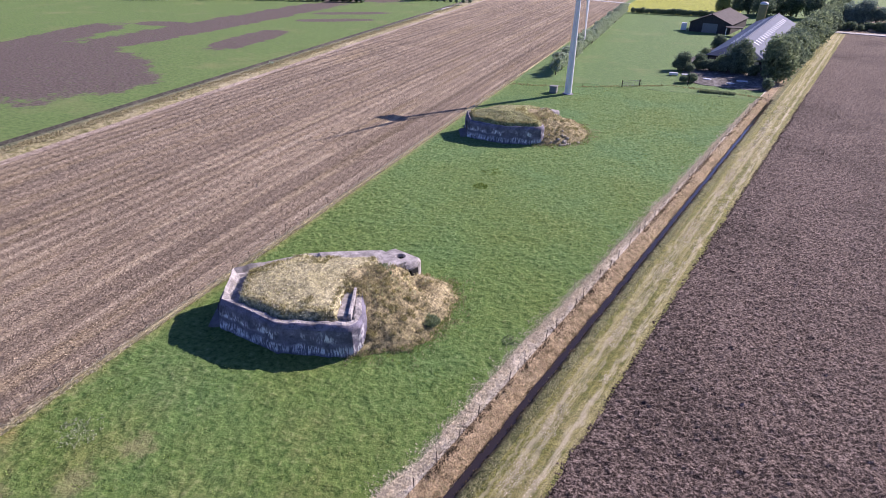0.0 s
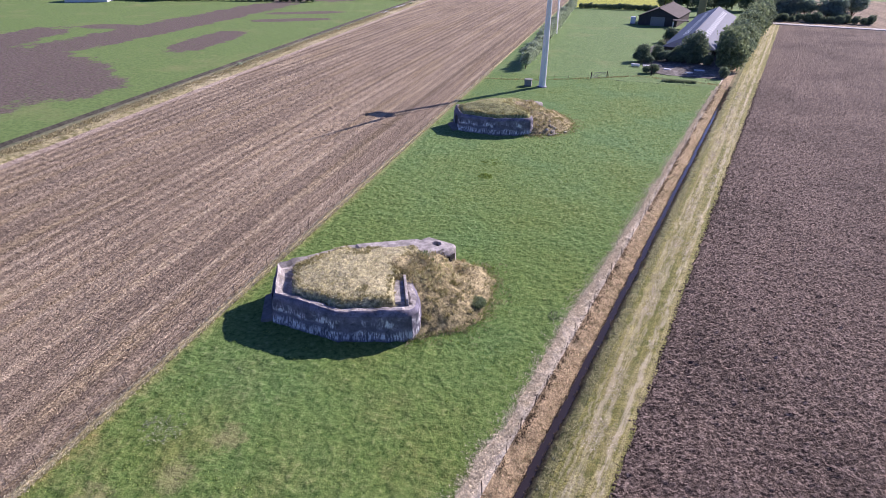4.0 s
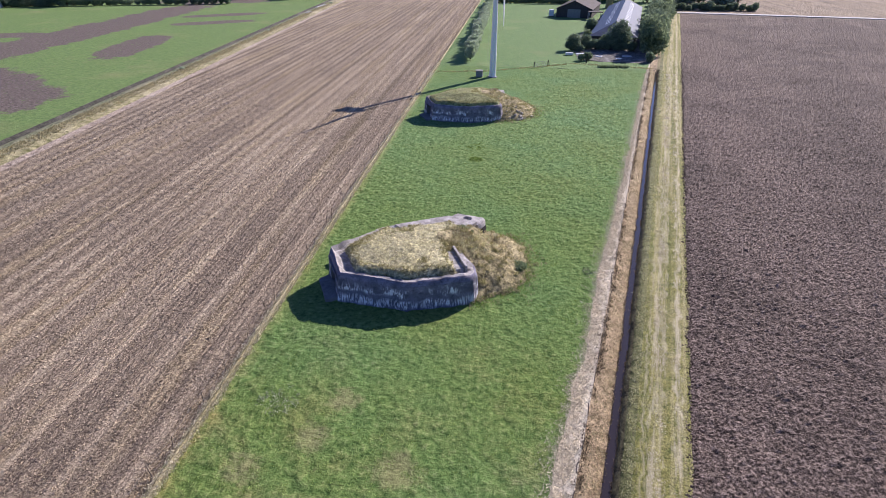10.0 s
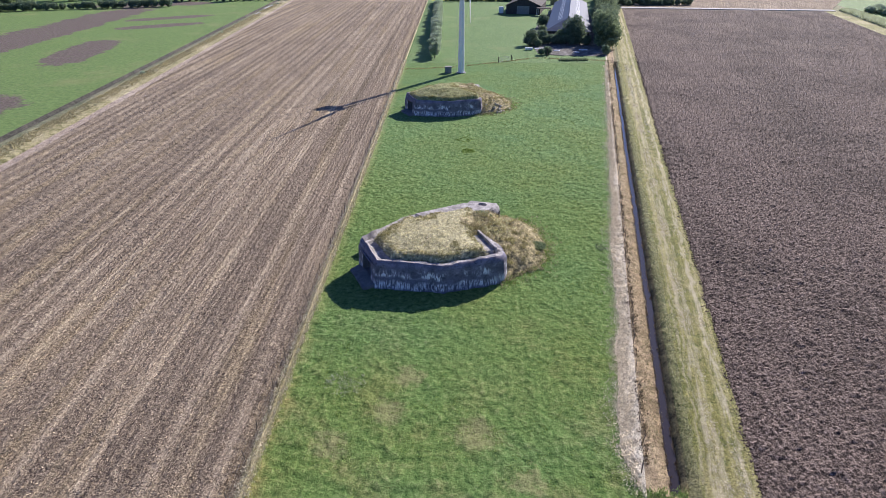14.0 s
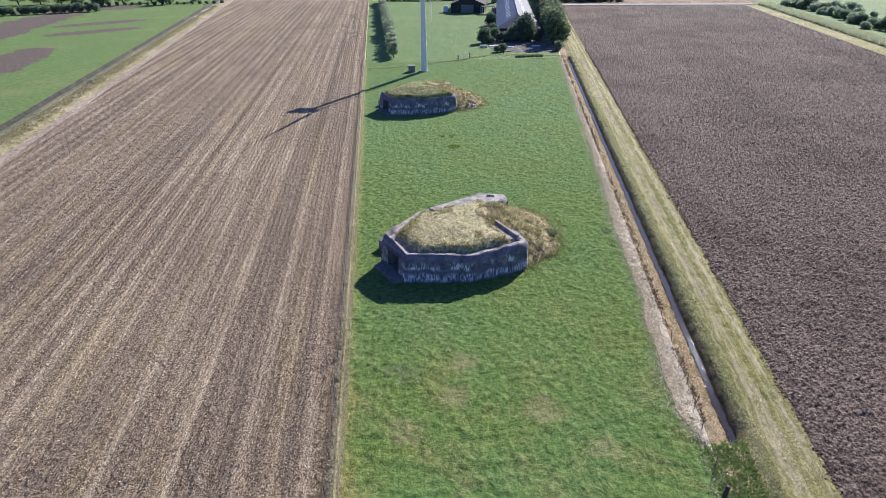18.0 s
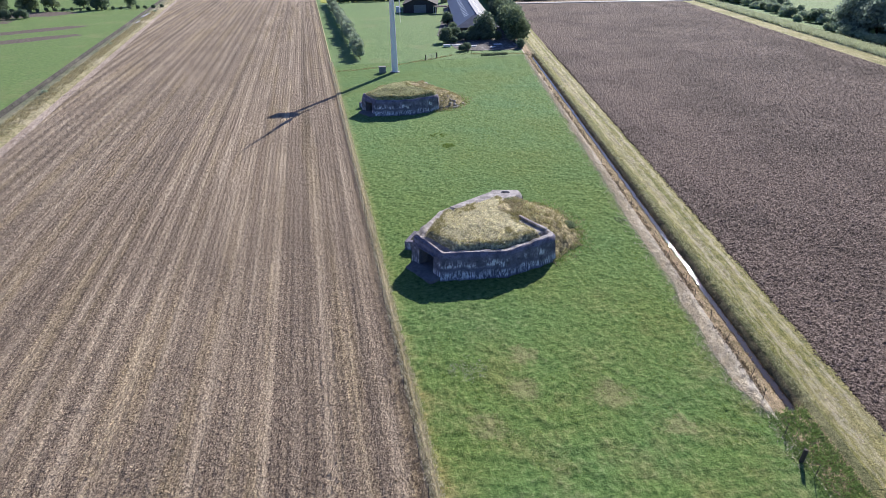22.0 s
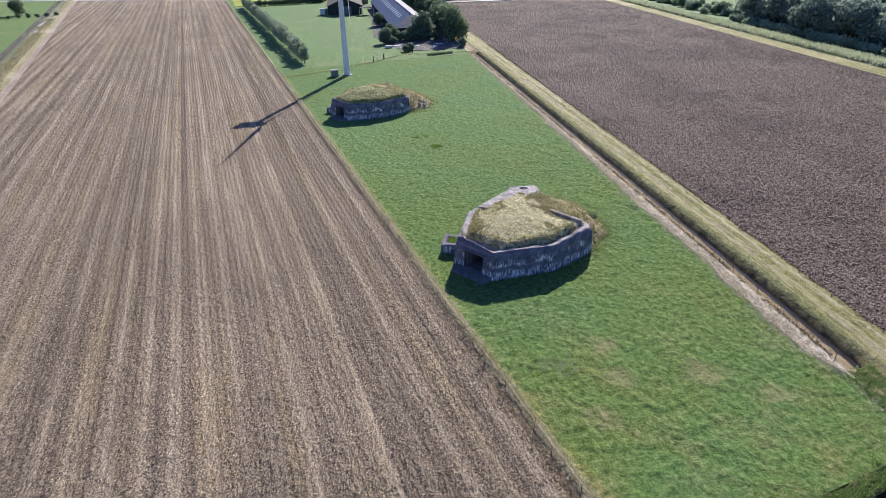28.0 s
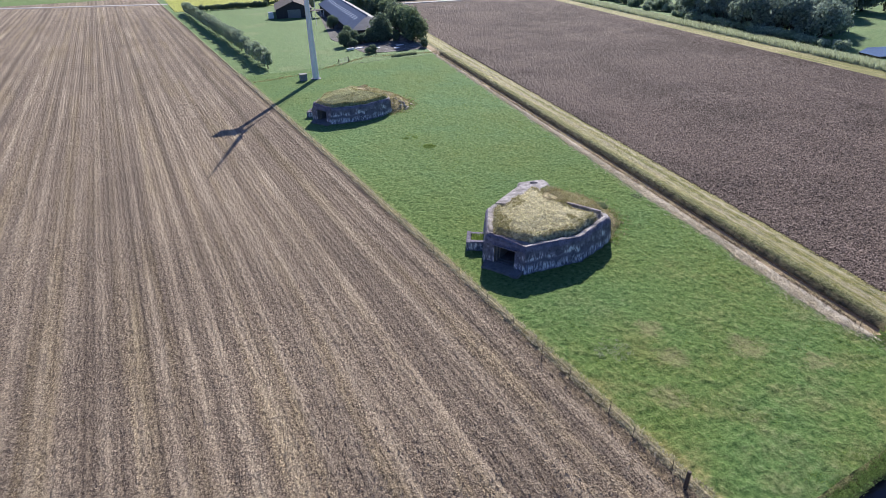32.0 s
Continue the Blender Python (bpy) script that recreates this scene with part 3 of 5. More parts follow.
NEAR = np.concatenate([steps(0.2, 60, 0.22), steps(60, 120, 0.5)[1:]])
BACK = steps(Y0, 0.2, 1.5)[:-1]
ys_all = np.concatenate([BACK, NEAR, FAR])
SOUTH_END = np.concatenate([NEAR, FAR])
FIELD_X, PAST_X = X_A - 0.72, X_A - 0.15


def rows_of_stubble(X, Y, s):
    d = FIELD_X - X
    rut = -0.1 * np.exp(-((d - 0.4) / 0.25) ** 2) - 0.05 * np.exp(-((d - 2.4) / 0.3) ** 2)
    return 0.022 * np.sin(X * 2 * np.pi / 0.47) * np.minimum(1, np.minimum(s, 1 - s) * 40) * (0.7 + 0.6 * vnoise(X, Y, 3.0)) + 0.06 * vnoise(X, Y * 0.012, 1.3, 2) * np.minimum(1, np.minimum(s, 1 - s) * 40) + rut


stubble_y = [0.2]
while stubble_y[-1] < Y1 - 1.5:
    stubble_y.append(stubble_y[-1] + max(0.2, 0.0045 * (stubble_y[-1] + 10)))
stubble_y = np.array([*BACK, *stubble_y, Y1])
zone("stubble_field", x_left, const(FIELD_X), np.concatenate([np.linspace(0, 0.3, 70), np.linspace(0.3, 1, 300)[1:]]), stubble_y, STUBBLE, "harvested field of pale brown stubble in long straight rows", 0.03, 0.6, rows_of_stubble, category="stubble field", clods=0.062, lump=0.9, smooth=False)
zone("field_edge_verge", const(FIELD_X), const(PAST_X), 7, ys_all, VERGE, "strip of dry uncut grass along the field fence", 0.1, 0.5, lambda X, Y, s: np.interp(s, [0, 0.25, 0.6, 1], [0, 0.02, 0.22, 0]), category="grass verge")
PASTURE_Y = np.concatenate([steps(0.2, 50, 0.16), steps(50, 115, 0.32)[1:]])
zone("pasture", const(PAST_X), x_reed, 220, PASTURE_Y, PASTURE, "short green grazed pasture with yellowish worn patches", 0.07, 0.9, category="pasture", clods=0.075, lump=0.12)

zone("paddock", const(PAST_X), x_reed, 60, np.concatenate([steps(115, 120, 1.0), FAR]), PADDOCK, "lush green paddock before the farm", 0.09, 1.2, category="paddock")


def cut(Y):
    return np.clip((Y - 5.2) / 1.0, 0, 1) * np.clip((117.0 - Y) / 1.0, 0, 1)


def ditch_profile(X, Y, s):
    d = X - x_ditch(Y) + 0.1 * vnoise(Y * 1.0, X * 0, 1.4, 3)
    return cut(Y) * np.interp(d, [-2.6, -1.5, -1.2, -0.75, 0.1, 0.13, 0.54, 0.58, 0.76, 0.98, 1.25, 1.5], [0, 0.03, 0.06, -0.1, -0.5, -0.75, -0.75, -0.5, -0.26, -0.02, 0.06, 0])


def beside(d):
    return lambda y: x_ditch(y) + d


zone("reed_strip", x_reed, beside(-1.25), 10, SOUTH_END, REEDSTRIP, "pale strip of dead reed cuttings along the ditch", 0.14, 0.4, ditch_profile, category="cut reeds")
zone("ditch_bank_brown", beside(-1.25), beside(0.33), 18, SOUTH_END, BROWNBANK, "ditch slope of brown dead grass", 0.1, 0.4, ditch_profile, category="ditch bank")
zone("ditch_bank_dark", beside(0.33), beside(0.9), 10, SOUTH_END, SHADEBANK, "steep olive side of the ditch, its shade in the colour", 0.05, 0.5, ditch_profile, category="ditch bank")
zone("ditch_bank_green", beside(0.9), x_bank, 8, SOUTH_END, GREENBANK, "grassy upper edge of the ditch", 0.06, 0.5, ditch_profile, category="ditch bank")
zone("grass_track", x_bank, x_track, 22, SOUTH_END, TRACK, "mown yellowish grass track beside the ditch", 0.07, 0.6, category="grass track")
plough_s = np.linspace(0, 1, 370)
plough_y = [-10.0]
while plough_y[-1] < Y1 - 1:
    plough_y.append(plough_y[-1] + max(0.16, 0.005 * (plough_y[-1] + 10)))
plough_y = np.array([*steps(Y0, -10, 1.0)[:-1], *plough_y, Y1])
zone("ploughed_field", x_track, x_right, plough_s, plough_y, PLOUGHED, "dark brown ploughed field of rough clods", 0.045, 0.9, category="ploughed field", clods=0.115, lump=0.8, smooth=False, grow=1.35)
zone("right_verge", x_right, lambda y: x_right(y) + 5, 8, ys_all[::2], TRACK, "mown yellow-green verge along the ploughed field", 0.08, 1.5, category="grass verge")
zone("canal_bank", lambda y: x_right(y) + 5, lambda y: x_right(y) + 11.5, 12, ys_all[::2], GREENBANK, "green bank of a drainage canal", 0.15, 1.5, category="bank")
zone("rough_land", lambda y: x_right(y) + 11.5, const(260), 60, ys_all[::3], PADDOCK, "rough green land before the wood", 0.4, 6, category="rough grass")
def left_of(d):
    return lambda y: x_left(y) - d


zone("meadow_ditch", left_of(8.5), left_of(6.9), 9, ys_all[::2], DITCHMUD, "dry dark ditch along the meadow", 0.12, 0.8, category="ditch", height=lambda X, Y, s: -0.7 * np.sin(np.pi * s))
zone("meadow_ditch_bank", left_of(6.9), left_of(4.9), 9, ys_all[::2], GREYBANK, "grey-green grass bank beside the meadow ditch", 0.15, 0.8, category="ditch bank", height=lambda X, Y, s: 0.15 * np.sin(np.pi * s))
zone("tall_grass_strip", left_of(4.9), left_of(1.4), 9, ys_all[::2], STRIP, "strip of tall tan and olive grass along the field", 0.25, 1.2, category="grass strip", height=lambda X, Y, s: 0.3 * np.sin(np.pi * s))
zone("field_headland", left_of(1.4), x_left, 8, ys_all[::2], HEADLAND, "pale trodden earth at the edge of the stubble", 0.06, 0.8, category="headland")
zone("meadow", const(-260), lambda y: x_left(y) - 8.5, 60, ys_all[::2], MEADOW, "bright green meadow with bare reddish patches", 0.1, 4, category="meadow")
zone("near_bank", const(PAST_X), x_track, 70, np.concatenate([steps(Y0, -6, 3)[:-1], steps(-6, 0.2, 0.2)]), NEARBANK, "olive grass bank of a ditch that closes the pasture", 0.1, 0.6, category="ditch bank",
     height=lambda X, Y, s: np.interp(Y, [-7, -6, -5, -1.2, -0.75, -0.2, 0.2], [0, 0, -1.3, -1.3, -0.95, -0.12, 0]) * np.clip((-13.5 - X) / 2, 0, 1))
near_water = shape("near_water", [(PAST_X + 0.1, -5.6, -0.7), (-13.5, -5.6, -0.7), (-13.5, -0.4, -0.7), (PAST_X + 0.1, -0.4, -0.7)], [(0, 1, 2, 3)], WATER)
tagged(near_water, "dark still water of a drainage ditch", "water", kind="structure")
yw = steps(5.4, 116.8, 2.0)
grid_mesh("ditch_water", np.stack([x_ditch(yw) - 0.15, x_ditch(yw) + 0.8], 1), np.stack([yw, yw], 1), np.full((len(yw), 2), -0.5), WATER, "narrow dark water in the ditch", "water")


def slab(name, corners, z, material, label, category):
    """A flat piece of land or road, a little proud of the ground."""
    n = len(corners)
    v = [(x, y, z) for x, y in corners] + [(x, y, -0.3) for x, y in corners]
    f = [tuple(range(n))] + [(i, i + n, (i + 1) % n + n, (i + 1) % n) for i in range(n)]
    return tagged(shape(name, v, f, material), label, category, kind="structure")


slab("road", [(38, 222.5), (118, 209.7), (118.5, 213.2), (38.5, 226)], 0.2, ROADMAT, "pale concrete farm road beyond the ploughed field", "road")
slab("road_left", [(-260, 395), (-22, 282), (-21.5, 285.5), (-260, 399)], 0.1, ROADMAT, "grey road at the far end of the fields", "road")
slab("far_stubble", [(40, 226.2), (118.5, 213.6), (200, 330), (50, 330)], 0.15, STUBBLE, "pale harvested field beyond the road", "stubble field")
slab("mustard_field", [(-30, 251), (14, 251), (20, 330), (-28, 330)], 0.12, YELLOWFIELD, "yellow-green flowering field behind the hedge", "field")
slab("farmyard", [(-1, 126), (4, 123.5), (14, 122.5), (17, 140), (27, 200), (18, 226), (12, 200), (-1, 150)], 0.06, YARD, "grey gravel farmyard", "yard")
slab("pond", [(86, 57), (93, 54), (102, 56), (104, 61), (95, 64), (88, 62)], 0.35, WATER, "small pond reflecting the sky", "pond")

# the rest of the land, out to the horizon
big = 2600.0
xs, yss = [-big, -260, 260, big], [-big, Y0, Y1, big]
gv = [(x, y, 0) for y in yss for x in xs]
gf = [(4 * j + i, 4 * j + i + 1, 4 * j + i + 5, 4 * j + i + 4) for j in range(3) for i in range(3) if (i, j) != (1, 1)]
tagged(shape("ground", gv, gf, MEADOW), "flat green farmland reaching to the horizon", "ground", kind="structure")

# ---- bunkers ----


def inset(poly, d):
    """The polygon moved inwards by d at each edge."""
    n, out = len(poly), []
    for i in range(n):
        p, q, r = Vector(poly[i - 1]), Vector(poly[i]), Vector(poly[(i + 1) % n])
        a, b = (q - p).normalized(), (r - q).normalized()
        na, nb = Vector((-a.y, a.x)), Vector((-b.y, b.x))
        k = na + nb
        k = k / max(0.35, k.dot(na)) if k.length > 1e-6 else na
        out.append(tuple(q + k * d))
    return out


def dense(poly, step):
    out, tags = [], []
    n = len(poly)
    for i in range(n):
        p, q = Vector(poly[i]), Vector(poly[(i + 1) % n])
        k = max(1, int((q - p).length / step))
        for j in range(k):
            out.append(tuple(p + (q - p) * j / k))
            tags.append(i)
    return out, tags


PLAN = [(-22.0, 23.6), (-17.75, 25.0), (-17.2, 25.35), (-16.95, 26.0), (-17.15, 27.1), (-18.9, 30.2), (-18.6, 33.4), (-20.2, 35.3), (-23.6, 33.5), (-25.8, 32.6), (-29.0, 27.7), (-27.3, 24.3)]
GUN_EDGE = 10


def inside(poly, x, y):
    hit = np.zeros(np.shape(x), bool)
    n = len(poly)
    for i in range(n):
        (x0, y0), (x1, y1) = poly[i], poly[(i + 1) % n]
        if y0 != y1:
            hit ^= ((y0 > y) != (y1 > y)) & (x < (x1 - x0) * (y - y0) / (y1 - y0) + x0)
    return hit


def edge_distance(poly, x, y):
    d = np.full(np.shape(x), 1e9)
    n = len(poly)
    for i in range(n):
        (x0, y0), (x1, y1) = poly[i], poly[(i + 1) % n]
        L = (x1 - x0) ** 2 + (y1 - y0) ** 2
        t = np.clip(((x - x0) * (x1 - x0) + (y - y0) * (y1 - y0)) / L, 0, 1)
        d = np.minimum(d, np.hypot(x - x0 - t * (x1 - x0), y - y0 - t * (y1 - y0)))
    return d


MOUND_SHAPE = {}


def kerb(x, y):
    """How much the rim stands up round the west corner."""
    best = 0.0
    for (x1, y1), k in (((-27.3, 24.3), 0.8), ((-25.8, 32.6), 1.1)):
        x0, y0 = -29.0, 27.7
        L = (x1 - x0) ** 2 + (y1 - y0) ** 2
        s = min(1, max(0, ((x - x0) * (x1 - x0) + (y - y0) * (y1 - y0)) / L))
        if math.hypot(x - x0 - s * (x1 - x0), y - y0 - s * (y1 - y0)) < 0.75:
            best = max(best, 0.5 * (1 - k * s))
    return best


def bunker(at, label, dome, seed):
    root = thing("bunker", label, "bunker", "concrete bunkers on the pasture", at=at)
    rng = np.random.default_rng(seed)
    # body: rings from the foot to the roof
    pts, tags = dense(PLAN, 0.25)
    foot = inset(PLAN, -0.16)
    rings = [(foot, -0.3), (inset(PLAN, -0.13), 0.1), (inset(PLAN, 0.03), 1.9), (inset(PLAN, 0.13), 2.15), (inset(PLAN, 0.27), 2.32), (inset(PLAN, 0.46), 2.34), (inset(PLAN, 0.68), 2.28), (inset(PLAN, 0.78), 2.14), (inset(PLAN, 1.6), 2.12)]
    verts, faces = [], []
    n = None
    for level, (poly, z) in enumerate(rings):
        d, _ = dense_like(poly, PLAN, 0.25)
        n = len(d)
        for x, y in d:
            k = 0.014 if z > 2.1 else 0.01
            wave = 0.13 * float(vnoise(x + seed, y + z, 0.8, 4)) if z > 2.1 else 0.0
            if level in (3, 4):
                wave += kerb(x, y) * (0.6 if level == 3 else 1)
            out = 0.04 * float(vnoise(x * 1.7 + seed, y * 1.7 + z, 1.4, 3))
            verts.append((x + out + rng.normal(0, k), y + out + rng.normal(0, k), z + wave + (rng.normal(0, 0.012) if z > 2.1 else 0)))
    for r in range(len(rings) - 1):
        for i in range(n):
            if tags[i] == GUN_EDGE and r < 2:
                continue
            j = (i + 1) % n
            faces.append((r * n + i, r * n + j, (r + 1) * n + j, (r + 1) * n + i))
    faces.append(tuple(range((len(rings) - 1) * n, len(rings) * n)))
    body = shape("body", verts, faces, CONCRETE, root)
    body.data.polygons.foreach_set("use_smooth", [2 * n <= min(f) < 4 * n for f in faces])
    # rim and roof faces take the paler tone that stands for sunlight
    body.data.materials.append(SUNLIT_CONCRETE)
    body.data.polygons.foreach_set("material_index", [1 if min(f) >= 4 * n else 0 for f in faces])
    # the facet with the gun opening, with a stepped throat
    p, q = Vector(inset(PLAN, -0.1)[GUN_EDGE]), Vector(inset(PLAN, -0.1)[GUN_EDGE + 1])
    u = (q - p).normalized()
    inw = Vector((-u.y, u.x))
    L = (q - p).length

    def P(s, z, d=0.0):
        v = p + u * s + inw * (d + 0.1 * z / 2.2)
        return (v.x, v.y, z)

    o0, o1, b0, b1 = L - 2.85, L - 0.95, 0.3, 1.8
    v = [P(0, -0.3), P(L, -0.3), P(L, 1.97), P(0, 1.97), P(o0, b0), P(o1, b0), P(o1, b1), P(o0, b1)]
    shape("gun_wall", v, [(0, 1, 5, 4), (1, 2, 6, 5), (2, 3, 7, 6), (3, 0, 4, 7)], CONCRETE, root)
    v, f = [P(o0, b0), P(o1, b0), P(o1, b1), P(o0, b1)], []
    for d, m in ((0.35, 0.0), (0.35, 0.1), (0.7, 0.1), (0.7, 0.2), (2.6, 0.2)):
        v += [P(o0 + m, b0 + m * 0.3, d), P(o1 - m, b0 + m * 0.3, d), P(o1 - m, b1 - m, d), P(o0 + m, b1 - m, d)]
    for r in range(5):
        for i in range(4):
            j = (i + 1) % 4
            f.append((4 * r + i, 4 * r + j, 4 * r + 4 + j, 4 * r + 4 + i))
    f.append((20, 21, 22, 23))
    shape("gun_opening", v, f, THROAT, root)
    bm = bmesh.new()
    tube(bm, P(o0 - 0.15, b1 + 0.12, -0.02), P(o1 + 0.15, b1 + 0.12, -0.02), 0.07, 0.07, 6)
    part("lintel", bm, CONCRETE, root)
    # low apron slab before the opening
    a0, a1 = 0.25, L - 0.1
    v = [P(a0, -0.3, -1.0), P(a1, -0.3, -1.0), P(a1, -0.3, 0.1), P(a0, -0.3, 0.1), P(a0 + 0.2, 0.16, -0.9), P(a1 - 0.1, 0.16, -0.9), P(a1, 0.34, 0.1), P(a0, 0.34, 0.1)]
    shape("apron", v, [(0, 1, 5, 4), (1, 2, 6, 5), (2, 3, 7, 6), (3, 0, 4, 7), (4, 5, 6, 7)], THROAT, root)
    # side box against the left wall, with weeds in it
    bm = bmesh.new()
    t = Matrix.Translation((-28.02, 30.55, 0)) @ Matrix.Rotation(math.atan2(4.9, 3.2), 4, "Z")
    box(bm, -1.1, 0.5, -0.2, 1.1, 0.85, 0.82, 0.05, t)
    box(bm, -1.1, -0.9, -0.2, -0.7, 0.5, 0.88, 0.05, t)
    box(bm, 0.75, -0.9, -0.2, 1.1, 0.5, 0.74, 0.05, t)
    box(bm, -0.72, -0.9, -0.2, 0.77, 0.52, 0.5, 0, t)
    part("side_box", bm, CONCRETE, root)
    w = [t @ Vector((rng.uniform(-0.7, 0.7), rng.uniform(-0.7, 0.4), 0.48)) for _ in range(150)]
    blades("weeds", w, 0.3, 0.05, BLADES, parent=root, per=4, seed=seed + 4)
    # rear block with its round hole, and the roof strip towards it
    bm = bmesh.new()
    t = Matrix.Translation((-18.5, 35.05, -0.3)) @ Matrix.Rotation(radians(-14), 4, "Z")
    hole_ring(bm, t)
    part("rear_block", bm, SUNLIT_CONCRETE, root)
    # black disc stands for the shade down the shaft
    bm = bmesh.new()
    bmesh.ops.create_circle(bm, cap_ends=True, segments=18, radius=0.37, matrix=t @ Matrix.Translation((0, 0, 2.32)))
    part("hole_floor", bm, DARK, root, "dark bottom of the round hole")
    # solid black boxes on the block stand in for the shade of the recess
    bm = bmesh.new()
    box(bm, 1.2, -0.7, 0.6, 1.72, 0.1, 2.15, 0, t)
    box(bm, 0.55, -1.02, 0.8, 1.35, -0.8, 2.2, 0, t)
    part("doorway", bm, DARK, root, "entrance recess, its shade as black boxes")
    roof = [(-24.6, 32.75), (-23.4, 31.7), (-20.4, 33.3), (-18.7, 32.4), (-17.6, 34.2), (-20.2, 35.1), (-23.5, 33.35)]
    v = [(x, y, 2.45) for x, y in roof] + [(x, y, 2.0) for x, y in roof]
    shape("roof_slab", v, [tuple(range(7))] + [(i, i + 7, (i + 1) % 7 + 7, (i + 1) % 7) for i in range(7)], SUNLIT_CONCRETE, root)
    # thick parapet end beside the mound
    if dome < 0.4:
        bm = bmesh.new()
        t = Matrix.Translation((-18.45, 27.6, 2.3)) @ Matrix.Rotation(math.atan2(2.9, -1.25), 4, "Z")
        box(bm, -1.6, -0.1, -0.3, 1.7, 0.1, 0.36, 0.05, t)
        part("parapet", bm, SUNLIT_CONCRETE, root)
        bm = bmesh.new()
        box(bm, -1.5, 0.12, -0.4, 1.6, 0.85, 0.12, 0.05, t)
        part("ledge", bm, SUNLIT_CONCRETE, root)
    # turf on the roof
    turf = inset(PLAN, 0.75)
    gx, gy = np.meshgrid(np.arange(-29, -16.5, 0.12), np.arange(23.5, 35.5, 0.12))
    d = edge_distance(turf, gx, gy) * np.where(inside(turf, gx, gy), 1, -1)
    wob = 0.2 * vnoise(gx + seed * 9, gy, 1.2)
    # bare concrete strip along the rear
    strip = np.clip(((gx + 20.2) * 0.49 - (gy - 35.3) * 0.87 - 1.2 + 0.5 * vnoise(gx, gy, 1.5)) / 0.4, 0, 1)
    strip = np.maximum(strip, np.clip((-24.2 - gx) / 0.8, 0, 1))
    side = edge_distance([(-17.6, 25.7), (-18.85, 28.7)], gx, gy)
    gun = edge_distance([(-28.9, 27.5), (-27.2, 24.4)], gx, gy)
    d = np.minimum(d, np.minimum(side - 0.7, gun - 1.25)) if dome < 0.4 else d + 0.35
    rise = np.clip((d + wob) / 0.38, 0, 1)
    z = 2.0 + (0.68 + dome * np.clip(d / 3.0, 0, 1)) * np.sin(rise * np.pi / 2) * (strip if dome < 0.4 else 0.35 + 0.65 * strip) + 0.1 * vnoise(gx, gy + seed, 0.9) * rise
    heightpatch("roof_turf", gx, gy, z, d > -0.3, ROOFTURF if dome < 0.4 else DOMETURF, root)
    ok = (d > 0.1) & (strip > 0.5)
    sel = rng.choice(np.flatnonzero(ok), 1900, replace=True)
    pts3 = np.stack([gx.ravel()[sel], gy.ravel()[sel], z.ravel()[sel]], 1)
    pts3[:, :2] += rng.uniform(-0.08, 0.08, (len(sel), 2))
    blades("roof_grass", pts3, 0.085, 0.08, STRAW if dome < 0.4 else TURFSTRAW, parent=root, per=5, width=0.02, seed=seed + 1, lean=2.3)
    rim = rng.choice(np.flatnonzero((d > -0.05) & (d < 0.7)), 700)
    rim = np.concatenate([rim, rng.choice(np.flatnonzero((d > 0) & (vnoise(gx + seed, gy, 2.0) > 0.25)), 500)])
    blades("rim_grass", np.stack([gx.ravel()[rim], gy.ravel()[rim], z.ravel()[rim]], 1), 0.14, 0.08, TUSSOCK, parent=root, per=5, width=0.02, seed=seed + 8, lean=1.3)
    # earth mound against the east side
    th = np.linspace(radians(-100), radians(100), 90)
    rr = np.linspace(0, 1, 44)
    R = np.interp(np.degrees(th), [-100, -80, -66, -52, -37, -20, -7, 9, 27, 43, 50, 57, 70, 100], [2.5, 4.4, 6.0, 6.7, 7.2, 7.5, 7.6, 7.9, 8.0, 8.2, 7.2, 5.9, 4.0, 2.5])
    R = R * (1 + 0.06 * vnoise(th * 6, th * 0 + seed, 1.0)) * (1.12 if dome > 0.4 else 1.0)
    TX = -20.6 + np.cos(th)[:, None] * R[:, None] * rr
    TY = 30.8 + np.sin(th)[:, None] * R[:, None] * rr
    TZ = (2.85 + 0.4 * dome) * (1 - rr ** 1.6)[None, :] + 0.3 * np.exp(-((TX + 18.2) ** 2 + (TY - 33.2) ** 2) / 1.6) - 0.05 + 0.36 * vnoise(TX + seed, TY, 1.1) * np.sin(np.pi * np.clip(rr * 0.96 + 0.04, 0, 1))[None, :]
    TZ = TZ * (1 - 0.6 * np.exp(-((TX + 16.2) ** 2 + (TY - 33.5) ** 2) / 1.0))
    MOUND_SHAPE[seed] = (TX + at[0], TY + at[1], TZ)
    ob = grid_mesh("mound", TX, TY, TZ, MOUND, "", "", "")
    for k in ("label", "category", "kind"):
        if k in ob:
            del ob[k]
    ob.parent = root
    ii = rng.integers(0, 90, 2400), rng.integers(8, 44, 2400)
    pts3 = np.stack([TX[ii], TY[ii], TZ[ii]], 1) + np.concatenate([rng.normal(0, 0.1, (2400, 2)), np.zeros((2400, 1))], 1)
    blades("mound_grass", pts3, 0.16, 0.1, STRAW_BROWN, parent=root, per=5, width=0.02, seed=seed + 2, lean=1.8)
    # ragged foot of the mound, half straw and half grass
    k = rng.integers(14, 74, 900)
    far = np.abs(rng.normal(0, 0.09, 900)) + 0.93
    foot_pts = np.stack([-20.6 + np.cos(th[k]) * R[k] * far, 30.8 + np.sin(th[k]) * R[k] * far, np.where(far > 1, 0.0, 0.1)], 1)
    foot_pts[:, :2] += rng.normal(0, 0.15, (900, 2))
    blades("foot_straw", foot_pts[:500], 0.14, 0.1, STRAW_BROWN, parent=root, per=5, width=0.022, seed=seed + 11, lean=1.6)
    blades("foot_grass", foot_pts[500:], 0.14, 0.1, BLADES, parent=root, per=5, width=0.022, seed=seed + 12, lean=1.3)
